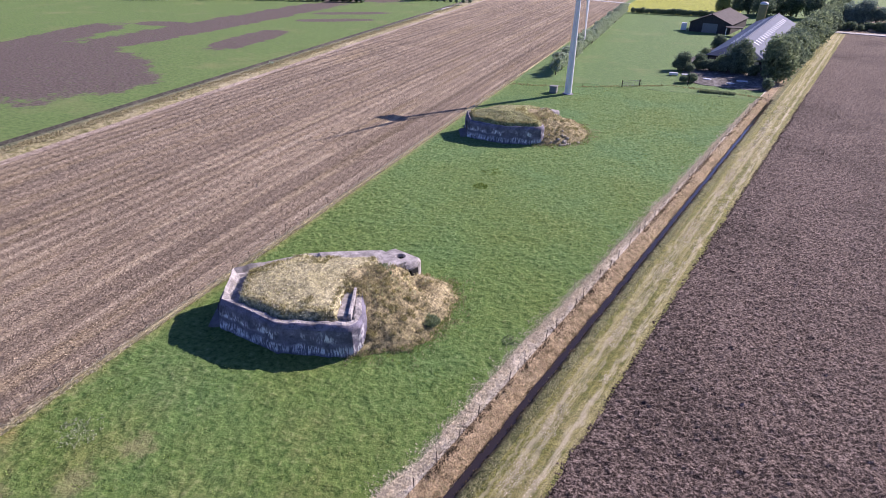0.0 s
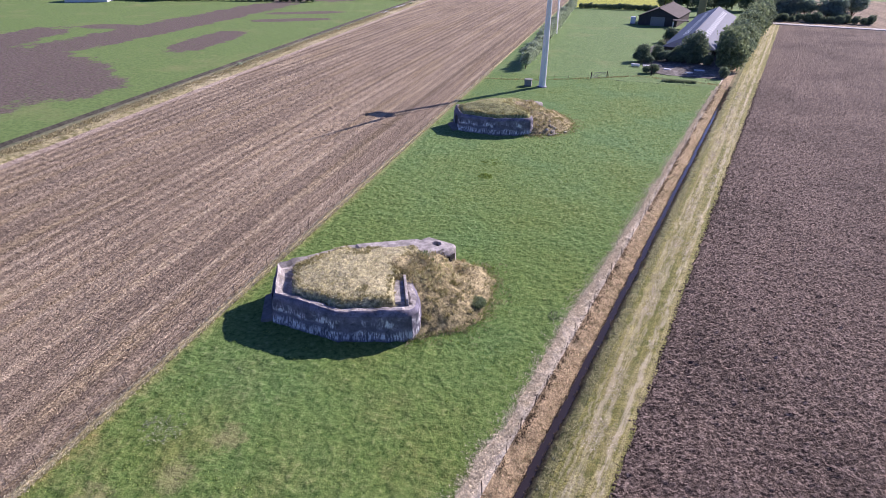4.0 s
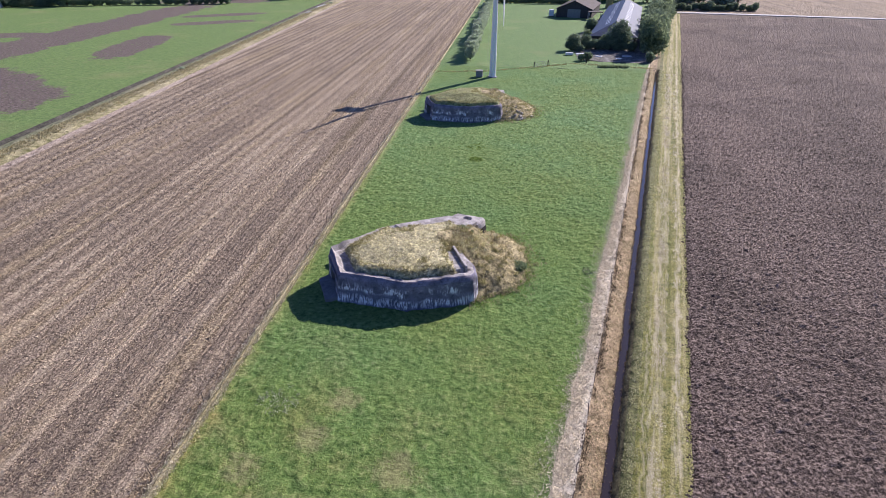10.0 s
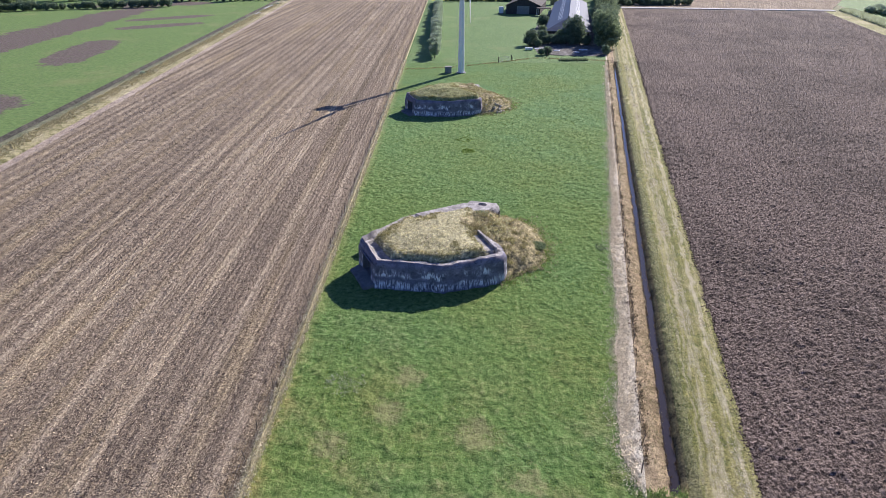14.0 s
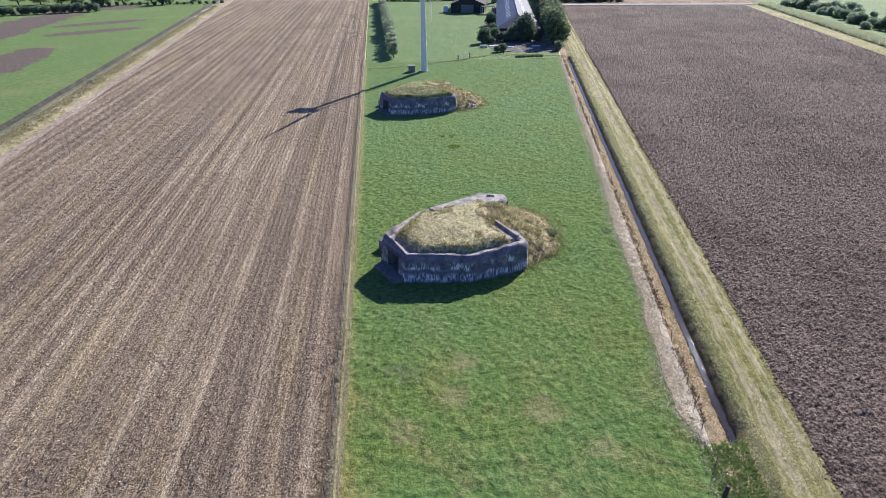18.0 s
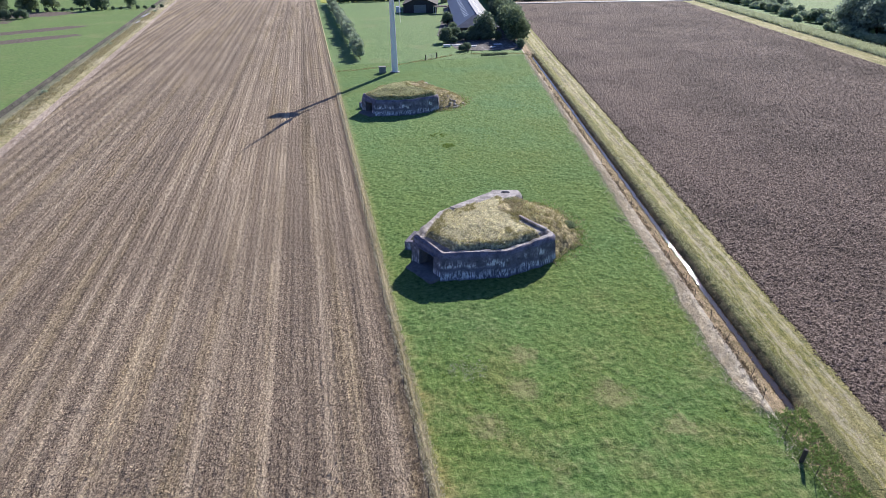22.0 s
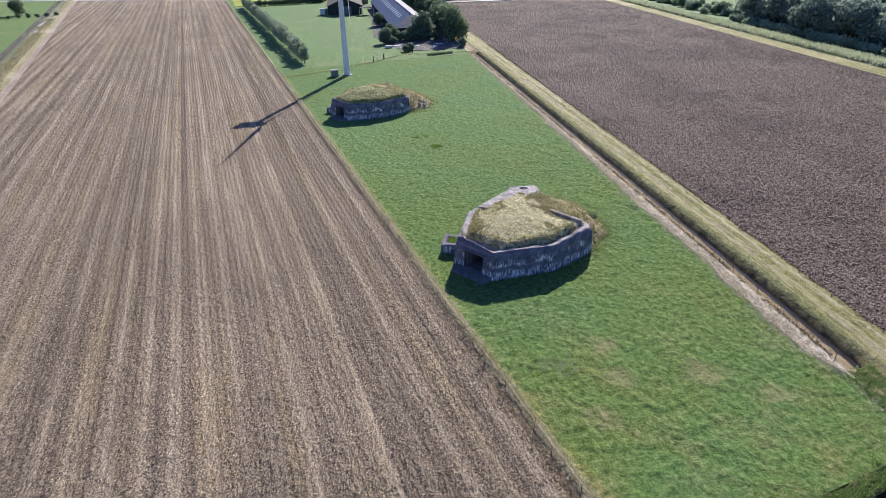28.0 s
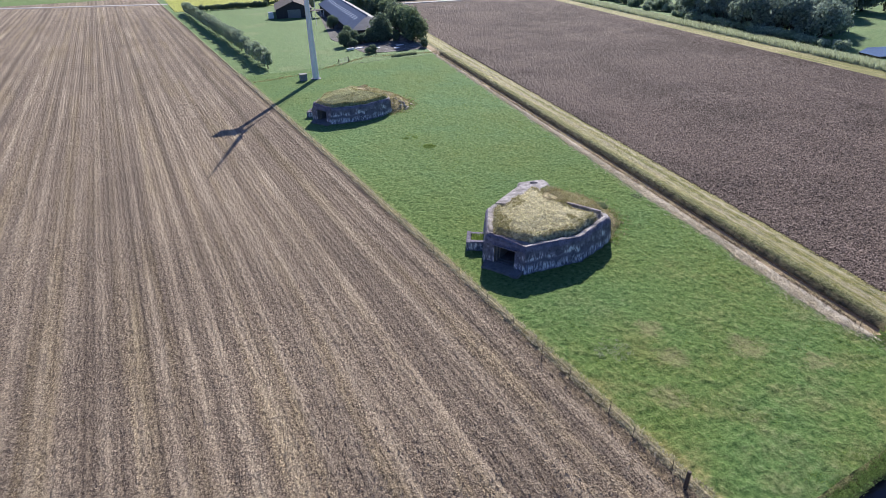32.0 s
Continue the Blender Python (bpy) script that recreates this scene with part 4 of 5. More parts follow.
    # tall weeds along the crest of the mound and a bush beside the rear block
    k = rng.integers(30, 64, 260)
    q = 0.42 + 0.1 * rng.normal(0, 1, 260)
    crest = np.stack([-20.6 + np.cos(th[k]) * R[k] * q, 30.8 + np.sin(th[k]) * R[k] * q, (2.85 + 0.4 * dome) * (1 - np.abs(q) ** 1.6) - 0.1], 1)
    blades("crest_grass", crest[:120], 0.2, 0.1, TURFSTRAW, parent=root, per=5, width=0.025, seed=seed + 14, lean=0.5)
    bush = np.array([-18.7, 32.5, 2.4]) + rng.normal(0, 1, (90, 3)) * np.array([0.3, 0.3, 0.05])
    blades("weed_bush", bush, 0.3, 0.08, LEAF_MID, parent=root, per=6, width=0.05, seed=seed + 15, lean=0.6)
    # coarse darker tussocks on the mound
    ii = rng.integers(10, 80, 90), rng.integers(12, 40, 90)
    tus = np.repeat(np.stack([TX[ii], TY[ii], TZ[ii]], 1), 9, 0) + np.concatenate([rng.normal(0, 0.16, (810, 2)), np.zeros((810, 1))], 1)
    blades("tussock_grass", tus, 0.2, 0.05, TUSSOCK, parent=root, per=4, width=0.025, seed=seed + 3, lean=0.8)
    return root


def dense_like(poly, plan, step):
    """Points along poly, cut as dense() cuts plan."""
    out, n = [], len(plan)
    for i in range(n):
        k = max(1, int((Vector(plan[(i + 1) % n]) - Vector(plan[i])).length / step))
        p, q = Vector(poly[i]), Vector(poly[(i + 1) % n])
        out += [tuple(p + (q - p) * j / k) for j in range(k)]
    return out, None


def hole_ring(bm, t):
    """A block with bevelled plan and a round shaft in its roof."""
    n = 32
    out = []
    for i in range(n):
        a = 2 * math.pi * i / n
        k = 1 / max(abs(math.cos(a)) / 1.75, abs(math.sin(a)) / 0.9)
        k = min(k, 1.62)
        out.append((math.cos(a) * k, math.sin(a) * k, a))
    rows = []
    rows.append([bm.verts.new(t @ Vector((x * 1.03, y * 1.03, -0.2))) for x, y, a in out])
    rows.append([bm.verts.new(t @ Vector((x, y, 2.3))) for x, y, a in out])
    rows.append([bm.verts.new(t @ Vector((x * 0.9, y * 0.86, 2.53))) for x, y, a in out])
    rows.append([bm.verts.new(t @ Vector((0.42 * math.cos(a), 0.42 * math.sin(a), 2.6))) for x, y, a in out])
    rows.append([bm.verts.new(t @ Vector((0.36 * math.cos(a), 0.36 * math.sin(a), 2.3))) for x, y, a in out])
    for r in range(4):
        for i in range(n):
            j = (i + 1) % n
            bm.faces.new((rows[r][i], rows[r][j], rows[r + 1][j], rows[r + 1][i]))
    return bm


def heightpatch(name, gx, gy, z, keep, material, parent):
    n, m = gx.shape
    idx = -np.ones(gx.shape, int)
    cell = keep[:-1, :-1] & keep[1:, :-1] & keep[:-1, 1:] & keep[1:, 1:]
    use = np.zeros_like(keep)
    for a in (slice(0, -1), slice(1, None)):
        for b in (slice(0, -1), slice(1, None)):
            use[a, b] |= cell
    idx[use] = np.arange(use.sum())
    verts = np.stack([gx[use], gy[use], z[use]], 1)
    i, j = np.nonzero(cell)
    faces = np.stack([idx[i, j], idx[i, j + 1], idx[i + 1, j + 1], idx[i + 1, j]], 1).tolist()
    return shape(name, verts, faces, material, parent, True)


bunker((0, 0, 0), "grey concrete bunker with dry roof turf and white-streaked walls", 0.36, 3)
bunker((0.35, 48.9, 0), "grey concrete bunker under a high grassy dome, beside the turbine", 0.9, 5)

# ---- wind turbine ----
turbine = thing("wind_turbine", "slender white wind turbine with three blades on the pasture", "wind turbine", at=(-19.4, 104.9, 0))
HUB = 21.0
bm = bmesh.new()
tube(bm, (0, 0, -0.2), (0, 0, HUB - 0.6), 0.66, 0.36, 28)
part("tower", bm, WHITE, turbine, smooth=False)
bm = bmesh.new()
tube(bm, (0, 0, -0.3), (0, 0, 0.1), 1.0, 0.97, 24)
part("foundation", bm, CONCRETE, turbine, "round concrete foot")
AX = Vector((0.97, -0.25, 0))
SIDE = Vector((0.25, 0.97, 0))
bm = bmesh.new()
rot = Matrix.Translation((0, 0, HUB)) @ Matrix.Rotation(math.atan2(-0.25, 0.97), 4, "Z")
box(bm, -2.3, -0.65, -0.65, 1.0, 0.65, 0.7, 0.2, rot)
part("nacelle", bm, WHITE, turbine)
bm = bmesh.new()
bmesh.ops.create_uvsphere(bm, u_segments=16, v_segments=10, radius=0.5, matrix=Matrix.Translation(Vector((0, 0, HUB)) + AX * 1.4))
part("hub", bm, WHITE, turbine, smooth=True)
for k in range(3):
    th = radians(6 + 120 * k)
    ray = SIDE * math.sin(th) - Vector((0, 0, 1)) * math.cos(th)
    cross = AX.cross(ray).normalized()
    c = Vector((0, 0, HUB)) + AX * 1.4
    rows_b = []
    bm = bmesh.new()
    for s in (0.3, 1.2, 2.4, 4.5, 7.0, 9.5, 11.7):
        w = np.interp(s, [0.3, 1.2, 2.4, 11.7], [0.22, 0.26, 0.68, 0.2])
        tk = np.interp(s, [0.3, 2.4, 11.7], [0.2, 0.12, 0.025])
        tw = radians(np.interp(s, [0.3, 2.4, 11.7], [25, 18, 2]))
        e1, e2 = cross * math.cos(tw) + AX * math.sin(tw), AX * math.cos(tw) - cross * math.sin(tw)
        o = c + ray * s
        rows_b.append([bm.verts.new(o + e1 * (w * a) + e2 * (tk * b)) for a, b in ((-0.45, 0.5), (0.1, 1), (0.8, 0.35), (1.1, 0), (0.8, -0.35), (0.1, -1), (-0.45, -0.5))])
    for r in range(len(rows_b) - 1):
        for i in range(7):
            j = (i + 1) % 7
            bm.faces.new((rows_b[r][i], rows_b[r][j], rows_b[r + 1][j], rows_b[r + 1][i]))
    bm.faces.new(rows_b[-1])
    bm.faces.new(rows_b[0][::-1])
    part("blade", bm, WHITE, turbine)
cab = thing("transformer_cabinet", "small grey transformer cabinet beside the turbine", "cabinet", at=(-22.0, 104.6, 0))
cab.scale = (0.86, 0.86, 0.86)
bm = bmesh.new()
box(bm, -0.75, -0.65, 0, 0.75, 0.65, 1.35, 0.03)
part("body", bm, STEELGREY, cab)
bm = bmesh.new()
box(bm, -0.82, -0.72, 1.35, 0.82, 0.72, 1.5, 0.03)
part("roof", bm, STEELGREY, cab)
for sx in (-0.36, 0.36):
    bm = bmesh.new()
    box(bm, sx - 0.33, -0.675, 0.12, sx + 0.33, -0.65, 1.28, 0.008)
    dr = part("door", bm, STEELGREY, cab)
    bm = bmesh.new()
    box(bm, sx * 0.25 - 0.02, -0.7, 0.6, sx * 0.25 + 0.02, -0.675, 0.8, 0.005)
    part("handle", bm, WIRE, dr)

# ---- trees ----


def crown_points(rng, blobs, n):
    """Leaf places and outward directions over several lumps."""
    c = np.array([b[:3] for b in blobs], float)
    r = np.array([b[3] for b in blobs], float)
    k = rng.choice(len(blobs), n, p=r ** 2 / (r ** 2).sum())
    d = rng.normal(0, 1, (n, 3))
    d /= np.linalg.norm(d, axis=1)[:, None]
    rad = r[k] * (1 - 0.45 * rng.random(n) ** 2.2) * (1 + 0.17 * rng.normal(0, 1, n))
    return c[k] + d * rad[:, None] * np.array([1, 1, 0.9]), d


def leaves(name, pos, d, size, material, rng):
    n = len(pos)
    up = rng.normal(0, 1, (n, 3))
    nrm = d + 0.8 * rng.normal(0, 1, (n, 3))
    nrm /= np.linalg.norm(nrm, axis=1)[:, None]
    a = np.cross(nrm, up)
    a /= np.linalg.norm(a, axis=1)[:, None]
    b = np.cross(nrm, a)
    s = (size * rng.uniform(0.55, 1.3, n))[:, None]
    co = np.stack([pos - a * s, pos + b * s * 0.55, pos + a * s, pos - b * s * 0.55 + nrm * s * 0.3], 1).reshape(-1, 3)
    k = np.arange(n)[:, None] * 4
    loops = np.concatenate([k, k + 1, k + 2, k, k + 2, k + 3], 1).astype(np.int32)
    me = bpy.data.meshes.new(name)
    me.vertices.add(len(co))
    me.vertices.foreach_set("co", co.ravel())
    me.loops.add(loops.size)
    me.loops.foreach_set("vertex_index", loops.ravel())
    me.polygons.add(2 * n)
    me.polygons.foreach_set("loop_start", np.arange(0, loops.size, 3, dtype=np.int32))
    me.materials.append(material)
    me.update(calc_edges=True)
    return me


def tree(name, label, category, height, width, trunk, material, seed, n=1600, leaf=0.32, group=""):
    """A tree at the origin: tapered trunk with limbs and a lumpy crown; copy it to its places."""
    rng = np.random.default_rng(seed)
    root = thing(name, label, category, group)
    blobs = []
    for k in range(13):
        a, h = rng.uniform(0, 6.28), rng.uniform(0.0, 1.0)
        r = width * 0.5 * rng.uniform(0.3, 0.62)
        reach = (width * 0.5 - r) * rng.uniform(0.5, 1.15) * (1.15 - 0.3 * h)
        z = trunk + r * 0.7 + h * max(0.1, height - trunk - 1.6 * r)
        blobs.append((math.cos(a) * reach, math.sin(a) * reach, z, r))
    blobs.append((0, 0, height - width * 0.3, width * 0.3))
    bm = bmesh.new()
    tube(bm, (0, 0, -0.2), (0, 0, trunk + 0.3), width * 0.045, width * 0.03, 8)
    tube(bm, (0, 0, trunk + 0.2), (0, 0, height * 0.8), width * 0.03, width * 0.01, 6)
    for x, y, z, r in blobs[:6]:
        tube(bm, (0, 0, trunk * 0.8 + 0.1), (x, y, z), width * 0.02, width * 0.006, 5)
    part("trunk", bm, BARK, root)
    pos, d = crown_points(rng, blobs, n)
    pos[:, 2] = np.maximum(pos[:, 2], 0.15)
    me = leaves("crown", pos, d, leaf, material, rng)
    c = new("crown", me)
    c.parent = root
    return root


def plant_row(kinds, places, seed, lo=0.85, hi=1.2):
    rng = random.Random(seed)
    for i, (x, y) in enumerate(places):
        src = kinds[i % len(kinds)]
        s = rng.uniform(lo, hi)
        ob = copy_thing(src, pose(x, y, 0, 0, 0, rng.uniform(0, 360)))
        ob.scale = (s * rng.uniform(0.92, 1.08), s * rng.uniform(0.92, 1.08), s)


def drop(ob):
    for o in (*ob.children_recursive, ob):
        bpy.data.objects.remove(o)


rg = random.Random(4)
W = [tree("willow_tree", "small grey-green willow in a row beside the field", "tree", 4.1, 2.9, 0.75, LEAF_WILLOW, s, 2600, 0.17, "row of willows") for s in (11, 12, 13)]
T = [tree("broadleaf_tree", "dark green broadleaf tree at the farmyard", "tree", 7.2, 7.2, 0.7, LEAF_DARK, s, 4200, 0.3, "farm trees") for s in (21, 22, 23)]
G = [tree("broadleaf_tree", "full green broadleaf tree at the farmyard", "tree", 8.0, 7.6, 0.6, LEAF_MID, s, 4600, 0.32, "farm trees") for s in (31, 32)]
D = [tree("woodland_tree", "dark tree of the wood beyond the canal", "tree", 9.5, 9.0, 0.5, LEAF_WOOD, s, 4400, 0.4, "wood beyond the canal") for s in (51, 52, 53)]
B = [tree("bush", "dense dark green bush", "bush", 2.6, 3.0, 0.2, LEAF_DARK, s, 1300, 0.24) for s in (41, 42)]
S = [tree("shrub", "grey-green shrub on rough land", "bush", 2.2, 3.4, 0.15, LEAF_WILLOW, s, 1100, 0.26) for s in (45, 46)]
plant_row(W, [(-25.0 - 0.012 * (y - 120) + rg.uniform(-0.25, 0.25), y) for y in np.arange(120.3, 246, 2.9)], 1, 0.85, 1.15)
plant_row([G[0], G[1], T[0], G[1], T[1]], [(16.6 + 0.235 * (y - 134) + rg.uniform(-0.8, 0.8), y) for y in np.arange(134, 252, 5.6)], 2, 0.8, 1.05)
plant_row([T[0]], [(10.0, 140.6)], 3, 0.95, 0.97)
plant_row([T[1], G[0]], [(2.2, 141.0), (6.3, 140.4), (-1.2, 138), (3.0, 148), (6.2, 169)], 4, 0.42, 0.56)
plant_row(T + G, [(25 + 8 * i + rg.uniform(-3, 3), 262 + rg.uniform(-6, 12)) for i in range(4)] + [(8 + 5 * i, 262 + rg.uniform(-4, 8)) for i in range(6)], 5, 0.9, 1.3)
plant_row(B, [(14.4, 124.6), (-0.4, 124.2), (1.0, 125.0), (-2.0, 137), (0.3, 136)], 6, 0.6, 0.95)
plant_row(B, [(2.6 + 1.7 * i, 139.6 - 0.35 * i + rg.uniform(-0.5, 0.5)) for i in range(7)], 18, 0.8, 1.2)
plant_row(D, [(46 + 5.0 * i + rg.uniform(-1, 1), 241 + rg.uniform(-3, 5)) for i in range(6)], 17, 0.7, 1.0)
plant_row(B, [(44 + 2.4 * i, 231 + rg.uniform(-1, 2)) for i in range(13)], 7, 0.8, 1.4)
plant_row(B, [(x, 249) for x in np.arange(-24, 6, 1.9)], 8, 0.75, 0.95)
plant_row(S, [(x_right(y) + 15.5 + rg.uniform(-1, 1), y) for y in np.arange(66, 130, 2.3)], 19, 0.7, 1.2)
front = [(x_right(y) + 19 + rg.uniform(-2, 2), y) for y in np.arange(76, 128, 4.2)]
back = [(x_right(y) + rg.uniform(26, 85), y) for y in np.linspace(66, 142, 75)]
back = [(x, y) for x, y in back if (x - 95) * 0.41 - (y - 59) * 0.91 < -13]
back += [(150 + 5.5 * i + rg.uniform(-2, 2), 112 - 4.5 * i + rg.uniform(-3, 3)) for i in range(14)]
plant_row(D, front + back, 9, 0.8, 1.25)
plant_row(S + B, [(x_right(y) + 20 + rg.uniform(-2, 3), y) for y in np.arange(126, 205, 2.6)], 10, 0.8, 1.5)
plant_row(S, [(x_right(y) + rg.uniform(13, 34), y) for y in np.linspace(118, 215, 40)], 12, 0.6, 1.4)
plant_row(S, [(x_left(y) - rg.uniform(3, 5), y) for y in (103, 158, 236)], 13, 0.3, 0.45)
plant_row(T + G, [(-222 + 7 * i, 206 + 2 * i + rg.uniform(-2, 2)) for i in range(5)] + [(x, 256 + rg.uniform(-3, 8)) for x in np.arange(-215, -100, 9)], 14, 0.8, 1.2)
plant_row(B, [(-226 + 2.6 * i, 205 + 0.75 * i + rg.uniform(-1, 1)) for i in range(36)], 20, 0.9, 1.5)
plant_row(T + G, [(-236 + 5 * i, 212 + 1.5 * i + rg.uniform(-2, 2)) for i in range(10)], 21, 0.8, 1.1)
plant_row(B, [(x, 252 + rg.uniform(-0.6, 0.6)) for x in np.arange(-150, -92, 3)], 15, 0.4, 0.6)
for o in W + T + G + D + B + S:
    drop(o)

# ---- farm ----


def sheet(name, pts, thick, material, parent):
    """A flat plate from its corners, with thickness."""
    n = len(pts)
    v = list(pts) + [(x, y, z - thick) for x, y, z in pts]
    f = [tuple(range(n)), tuple(range(2 * n - 1, n - 1, -1))] + [(i, i + n, (i + 1) % n + n, (i + 1) % n) for i in range(n)]
    return shape(name, v, f, material, parent)


def gable(name, label, category, at, turn, L, Wd, eave, ridge, wall, roof, over=0.4, hip=0.0):
    """A barn along its y axis; hip: how far the near end of the ridge lies behind the near wall."""
    root = thing(name, label, category, at=at)
    root.rotation_euler = (0, 0, turn)
    h = Wd / 2
    near = [(-h, 0, -0.2), (h, 0, -0.2), (h, 0, eave)] + ([] if hip else [(0, 0, ridge)]) + [(-h, 0, eave)]
    shape("front_wall", near, [tuple(range(len(near)))], wall, root)
    shape("back_wall", [(-h, L, -0.2), (h, L, -0.2), (h, L, eave), (0, L, ridge), (-h, L, eave)], [(4, 3, 2, 1, 0)], wall, root)
    for s in (-1, 1):
        shape("side_wall", [(s * h, 0, -0.2), (s * h, L, -0.2), (s * h, L, eave), (s * h, 0, eave)], [(0, 1, 2, 3)], wall, root)
    k = (ridge - eave) / h
    ez = eave - over * k
    for s in (-1, 1):
        e = s * (h + over)
        pts = [(0, hip - (0 if hip else over), ridge), (e, -over, ez), (e, L + over, ez), (0, L + over, ridge)]
        sheet("roof_slope", [(x, y, z + 0.14) for x, y, z in (pts if s > 0 else pts[::-1])], 0.12, roof, root)
    if hip:
        sheet("hip_slope", [(0, hip, ridge + 0.14), (-h - over, -over, ez + 0.14), (h + over, -over, ez + 0.14)], 0.12, roof, root)
    bm = bmesh.new()
    tube(bm, (0, hip - 0.2, ridge + 0.16), (0, L + over, ridge + 0.16), 0.16, 0.16, 6)
    part("ridge_cap", bm, roof, root)
    return root


barn = gable("barn", "long barn with grey sheet roof and rows of pale skylights", "barn", (9.0, 144.4, 0), -math.atan2(0.191, 0.981), 74, 11, 2.5, 5.1, BRICKWALL, ROOFSHEET, hip=6.5)
for s in (-1, 1):
    for i in range(17):
        y = 11 + i * 3.5
        pts = [(s * (5.5 * f), y + g, 5.1 - 2.6 * f + 0.17) for f, g in ((0.32, 0), (0.55, 0), (0.55, 0.95), (0.32, 0.95))]
        sheet("skylight", pts if s > 0 else pts[::-1], 0.025, SKYLIGHT, barn)
for x in (-4.6, -1.6, 1.4, 4.4):
    bm = bmesh.new()
    box(bm, x - 0.6, -0.06, 0.2, x + 0.6, 0.02, 1.9, 0.02)
    part("white_panel" if x > 4 else "stable_door", bm, WHITE if x > 4 else WOOD, barn)
shed = gable("shed", "dark shed with brown gable roof behind the paddock", "shed", (3.9, 203.2, 0), radians(-13), 24, 12.0, 2.8, 5.3, BRICKWALL, BROWNROOF)
bm = bmesh.new()
box(bm, -2.2, -0.08, 0, 2.2, 0.02, 2.7, 0.02)
part("sliding_door", bm, STEELGREY, shed)
tank = thing("water_tank", "white box-shaped tank beside the shed", "tank", at=(-3.6, 206.0, 0))
bm = bmesh.new()
box(bm, -0.8, -0.8, 0.15, 0.8, 0.8, 2.2, 0.12)
part("tank_body", bm, WHITE, tank)
bm = bmesh.new()
box(bm, -0.85, -0.85, 0, 0.85, 0.85, 0.16, 0.02)
part("pallet", bm, WOOD, tank)
silo = thing("silo", "tall tan feed silo with pale domed top", "silo", at=(20.0, 236, 0))
bm = bmesh.new()
tube(bm, (0, 0, 0), (0, 0, 6.4), 1.35, 1.35, 24)
part("silo_wall", bm, SILOMAT, silo)
bm = bmesh.new()
bmesh.ops.create_uvsphere(bm, u_segments=20, v_segments=10, radius=1.4, matrix=Matrix.Translation((0, 0, 6.35)) @ Matrix.Diagonal((1, 1, 0.55, 1)))
part("silo_dome", bm, SKYLIGHT, silo, smooth=True)
port = thing("carport", "small open carport with dark roof on white posts", "carport", at=(10.6, 199.5, 0))
bm = bmesh.new()
box(bm, -2.3, -1.8, 2.3, 2.3, 1.8, 2.5, 0.03)
part("roof", bm, BROWNROOF, port)
for x in (-2.1, 2.1):
    for y in (-1.6, 1.6):
        bm = bmesh.new()
        box(bm, x - 0.08, y - 0.08, -0.1, x + 0.08, y + 0.08, 2.3, 0.01)
        part("post", bm, WHITE, port)
gable("farm_building", "low farm building with pale roof beyond the meadow", "building", (-228, 196, 0), radians(-62), 16, 10, 2.4, 4.6, SKYLIGHT, SKYLIGHT)
trough = thing("drinking_trough", "white drinking trough by the paddock fence", "trough", at=(-2.6, 130.8, 0))
bm = bmesh.new()
box(bm, -0.9, -0.4, 0.12, 0.9, 0.4, 0.6, 0.08)
part("basin", bm, WHITE, trough)
for x in (-0.6, 0.6):
    bm = bmesh.new()
    box(bm, x - 0.1, -0.35, -0.05, x + 0.1, 0.35, 0.13, 0.01)
    part("foot", bm, CONCRETE, trough)
for i, (x, y, a, l) in enumerate(((0.2, 132.4, 10, 2.4), (4.0, 129.6, -20, 1.4), (8.2, 127.2, 35, 1.2), (10.5, 130.5, 5, 2.0))):
    pl = thing("concrete_plate", "pale concrete plate lying in the farmyard", "plate", "plates in the yard", at=(x, y, 0.05))
    pl.rotation_euler = (0, 0, radians(a))
    bm = bmesh.new()
    box(bm, -l / 2, -0.5, 0, l / 2, 0.5, 0.14, 0.02)
    part("plate", bm, SKYLIGHT, pl)
for x, y, l in ((-96.0, 226, 12), (-94.0, 205, 5)):
    hw = thing("headwall", "pale concrete headwall in the meadow ditch", "headwall", "ditch headwalls", at=(x + 2.9, y, 0))
    bm = bmesh.new()
    box(bm, -0.25, -l / 2, -1.3, 0.25, l / 2, 0.3, 0.04)
    part("wall", bm, SUNLIT_CONCRETE, hw)
    bm = bmesh.new()
    box(bm, -0.4, -l / 2, 0.3, 0.4, l / 2, 0.42, 0.03)
    part("coping", bm, CONCRETE, hw)

# ---- fences ----


def fence(name, label, places, seed, height=1.15, wires=3, thick=0.028):
    """A post and wire fence along a list of (x, y)."""
    rng = random.Random(seed)
    root = thing(name, label, "fence", at=(*places[0], 0))
    o = Vector((*places[0], 0))
    tops = []
    for x, y in places:
        lx, ly = rng.gauss(0, 0.06), rng.gauss(0, 0.06)
        h = height * rng.uniform(0.88, 1.12)
        a, b = Vector((x, y, -0.15)) - o, Vector((x + lx, y + ly, h)) - o
        bm = bmesh.new()
        tube(bm, a, b, thick, thick * 0.9, 6)
        part("post", bm, WOOD, root)
        tops.append((a, b))
    for k in range(wires):
        f = 0.35 + 0.6 * k / max(1, wires - 1)
        bm = bmesh.new()
        for (a, b), (c, d) in zip(tops, tops[1:]):
            tube(bm, a.lerp(b, f), c.lerp(d, f), 0.004, 0.004, 3)
        part("wire", bm, WIRE, root)
    return root


def spaced(a, b, d, seed, jitter=0.25):
    rng = random.Random(seed)
    a, b = Vector(a), Vector(b)
    n = max(1, round((b - a).length / d))
    return [tuple(a.lerp(b, min(1, max(0, (i + rng.uniform(-jitter, jitter) * (0 < i < n)) / n)))) for i in range(n + 1)]


fence("field_fence", "weathered post and wire fence along the stubble field", spaced((-32.2, 1.0), (-31.8, 118), 2.9, 1, 0.35), 1, 1.0, 3, 0.022)
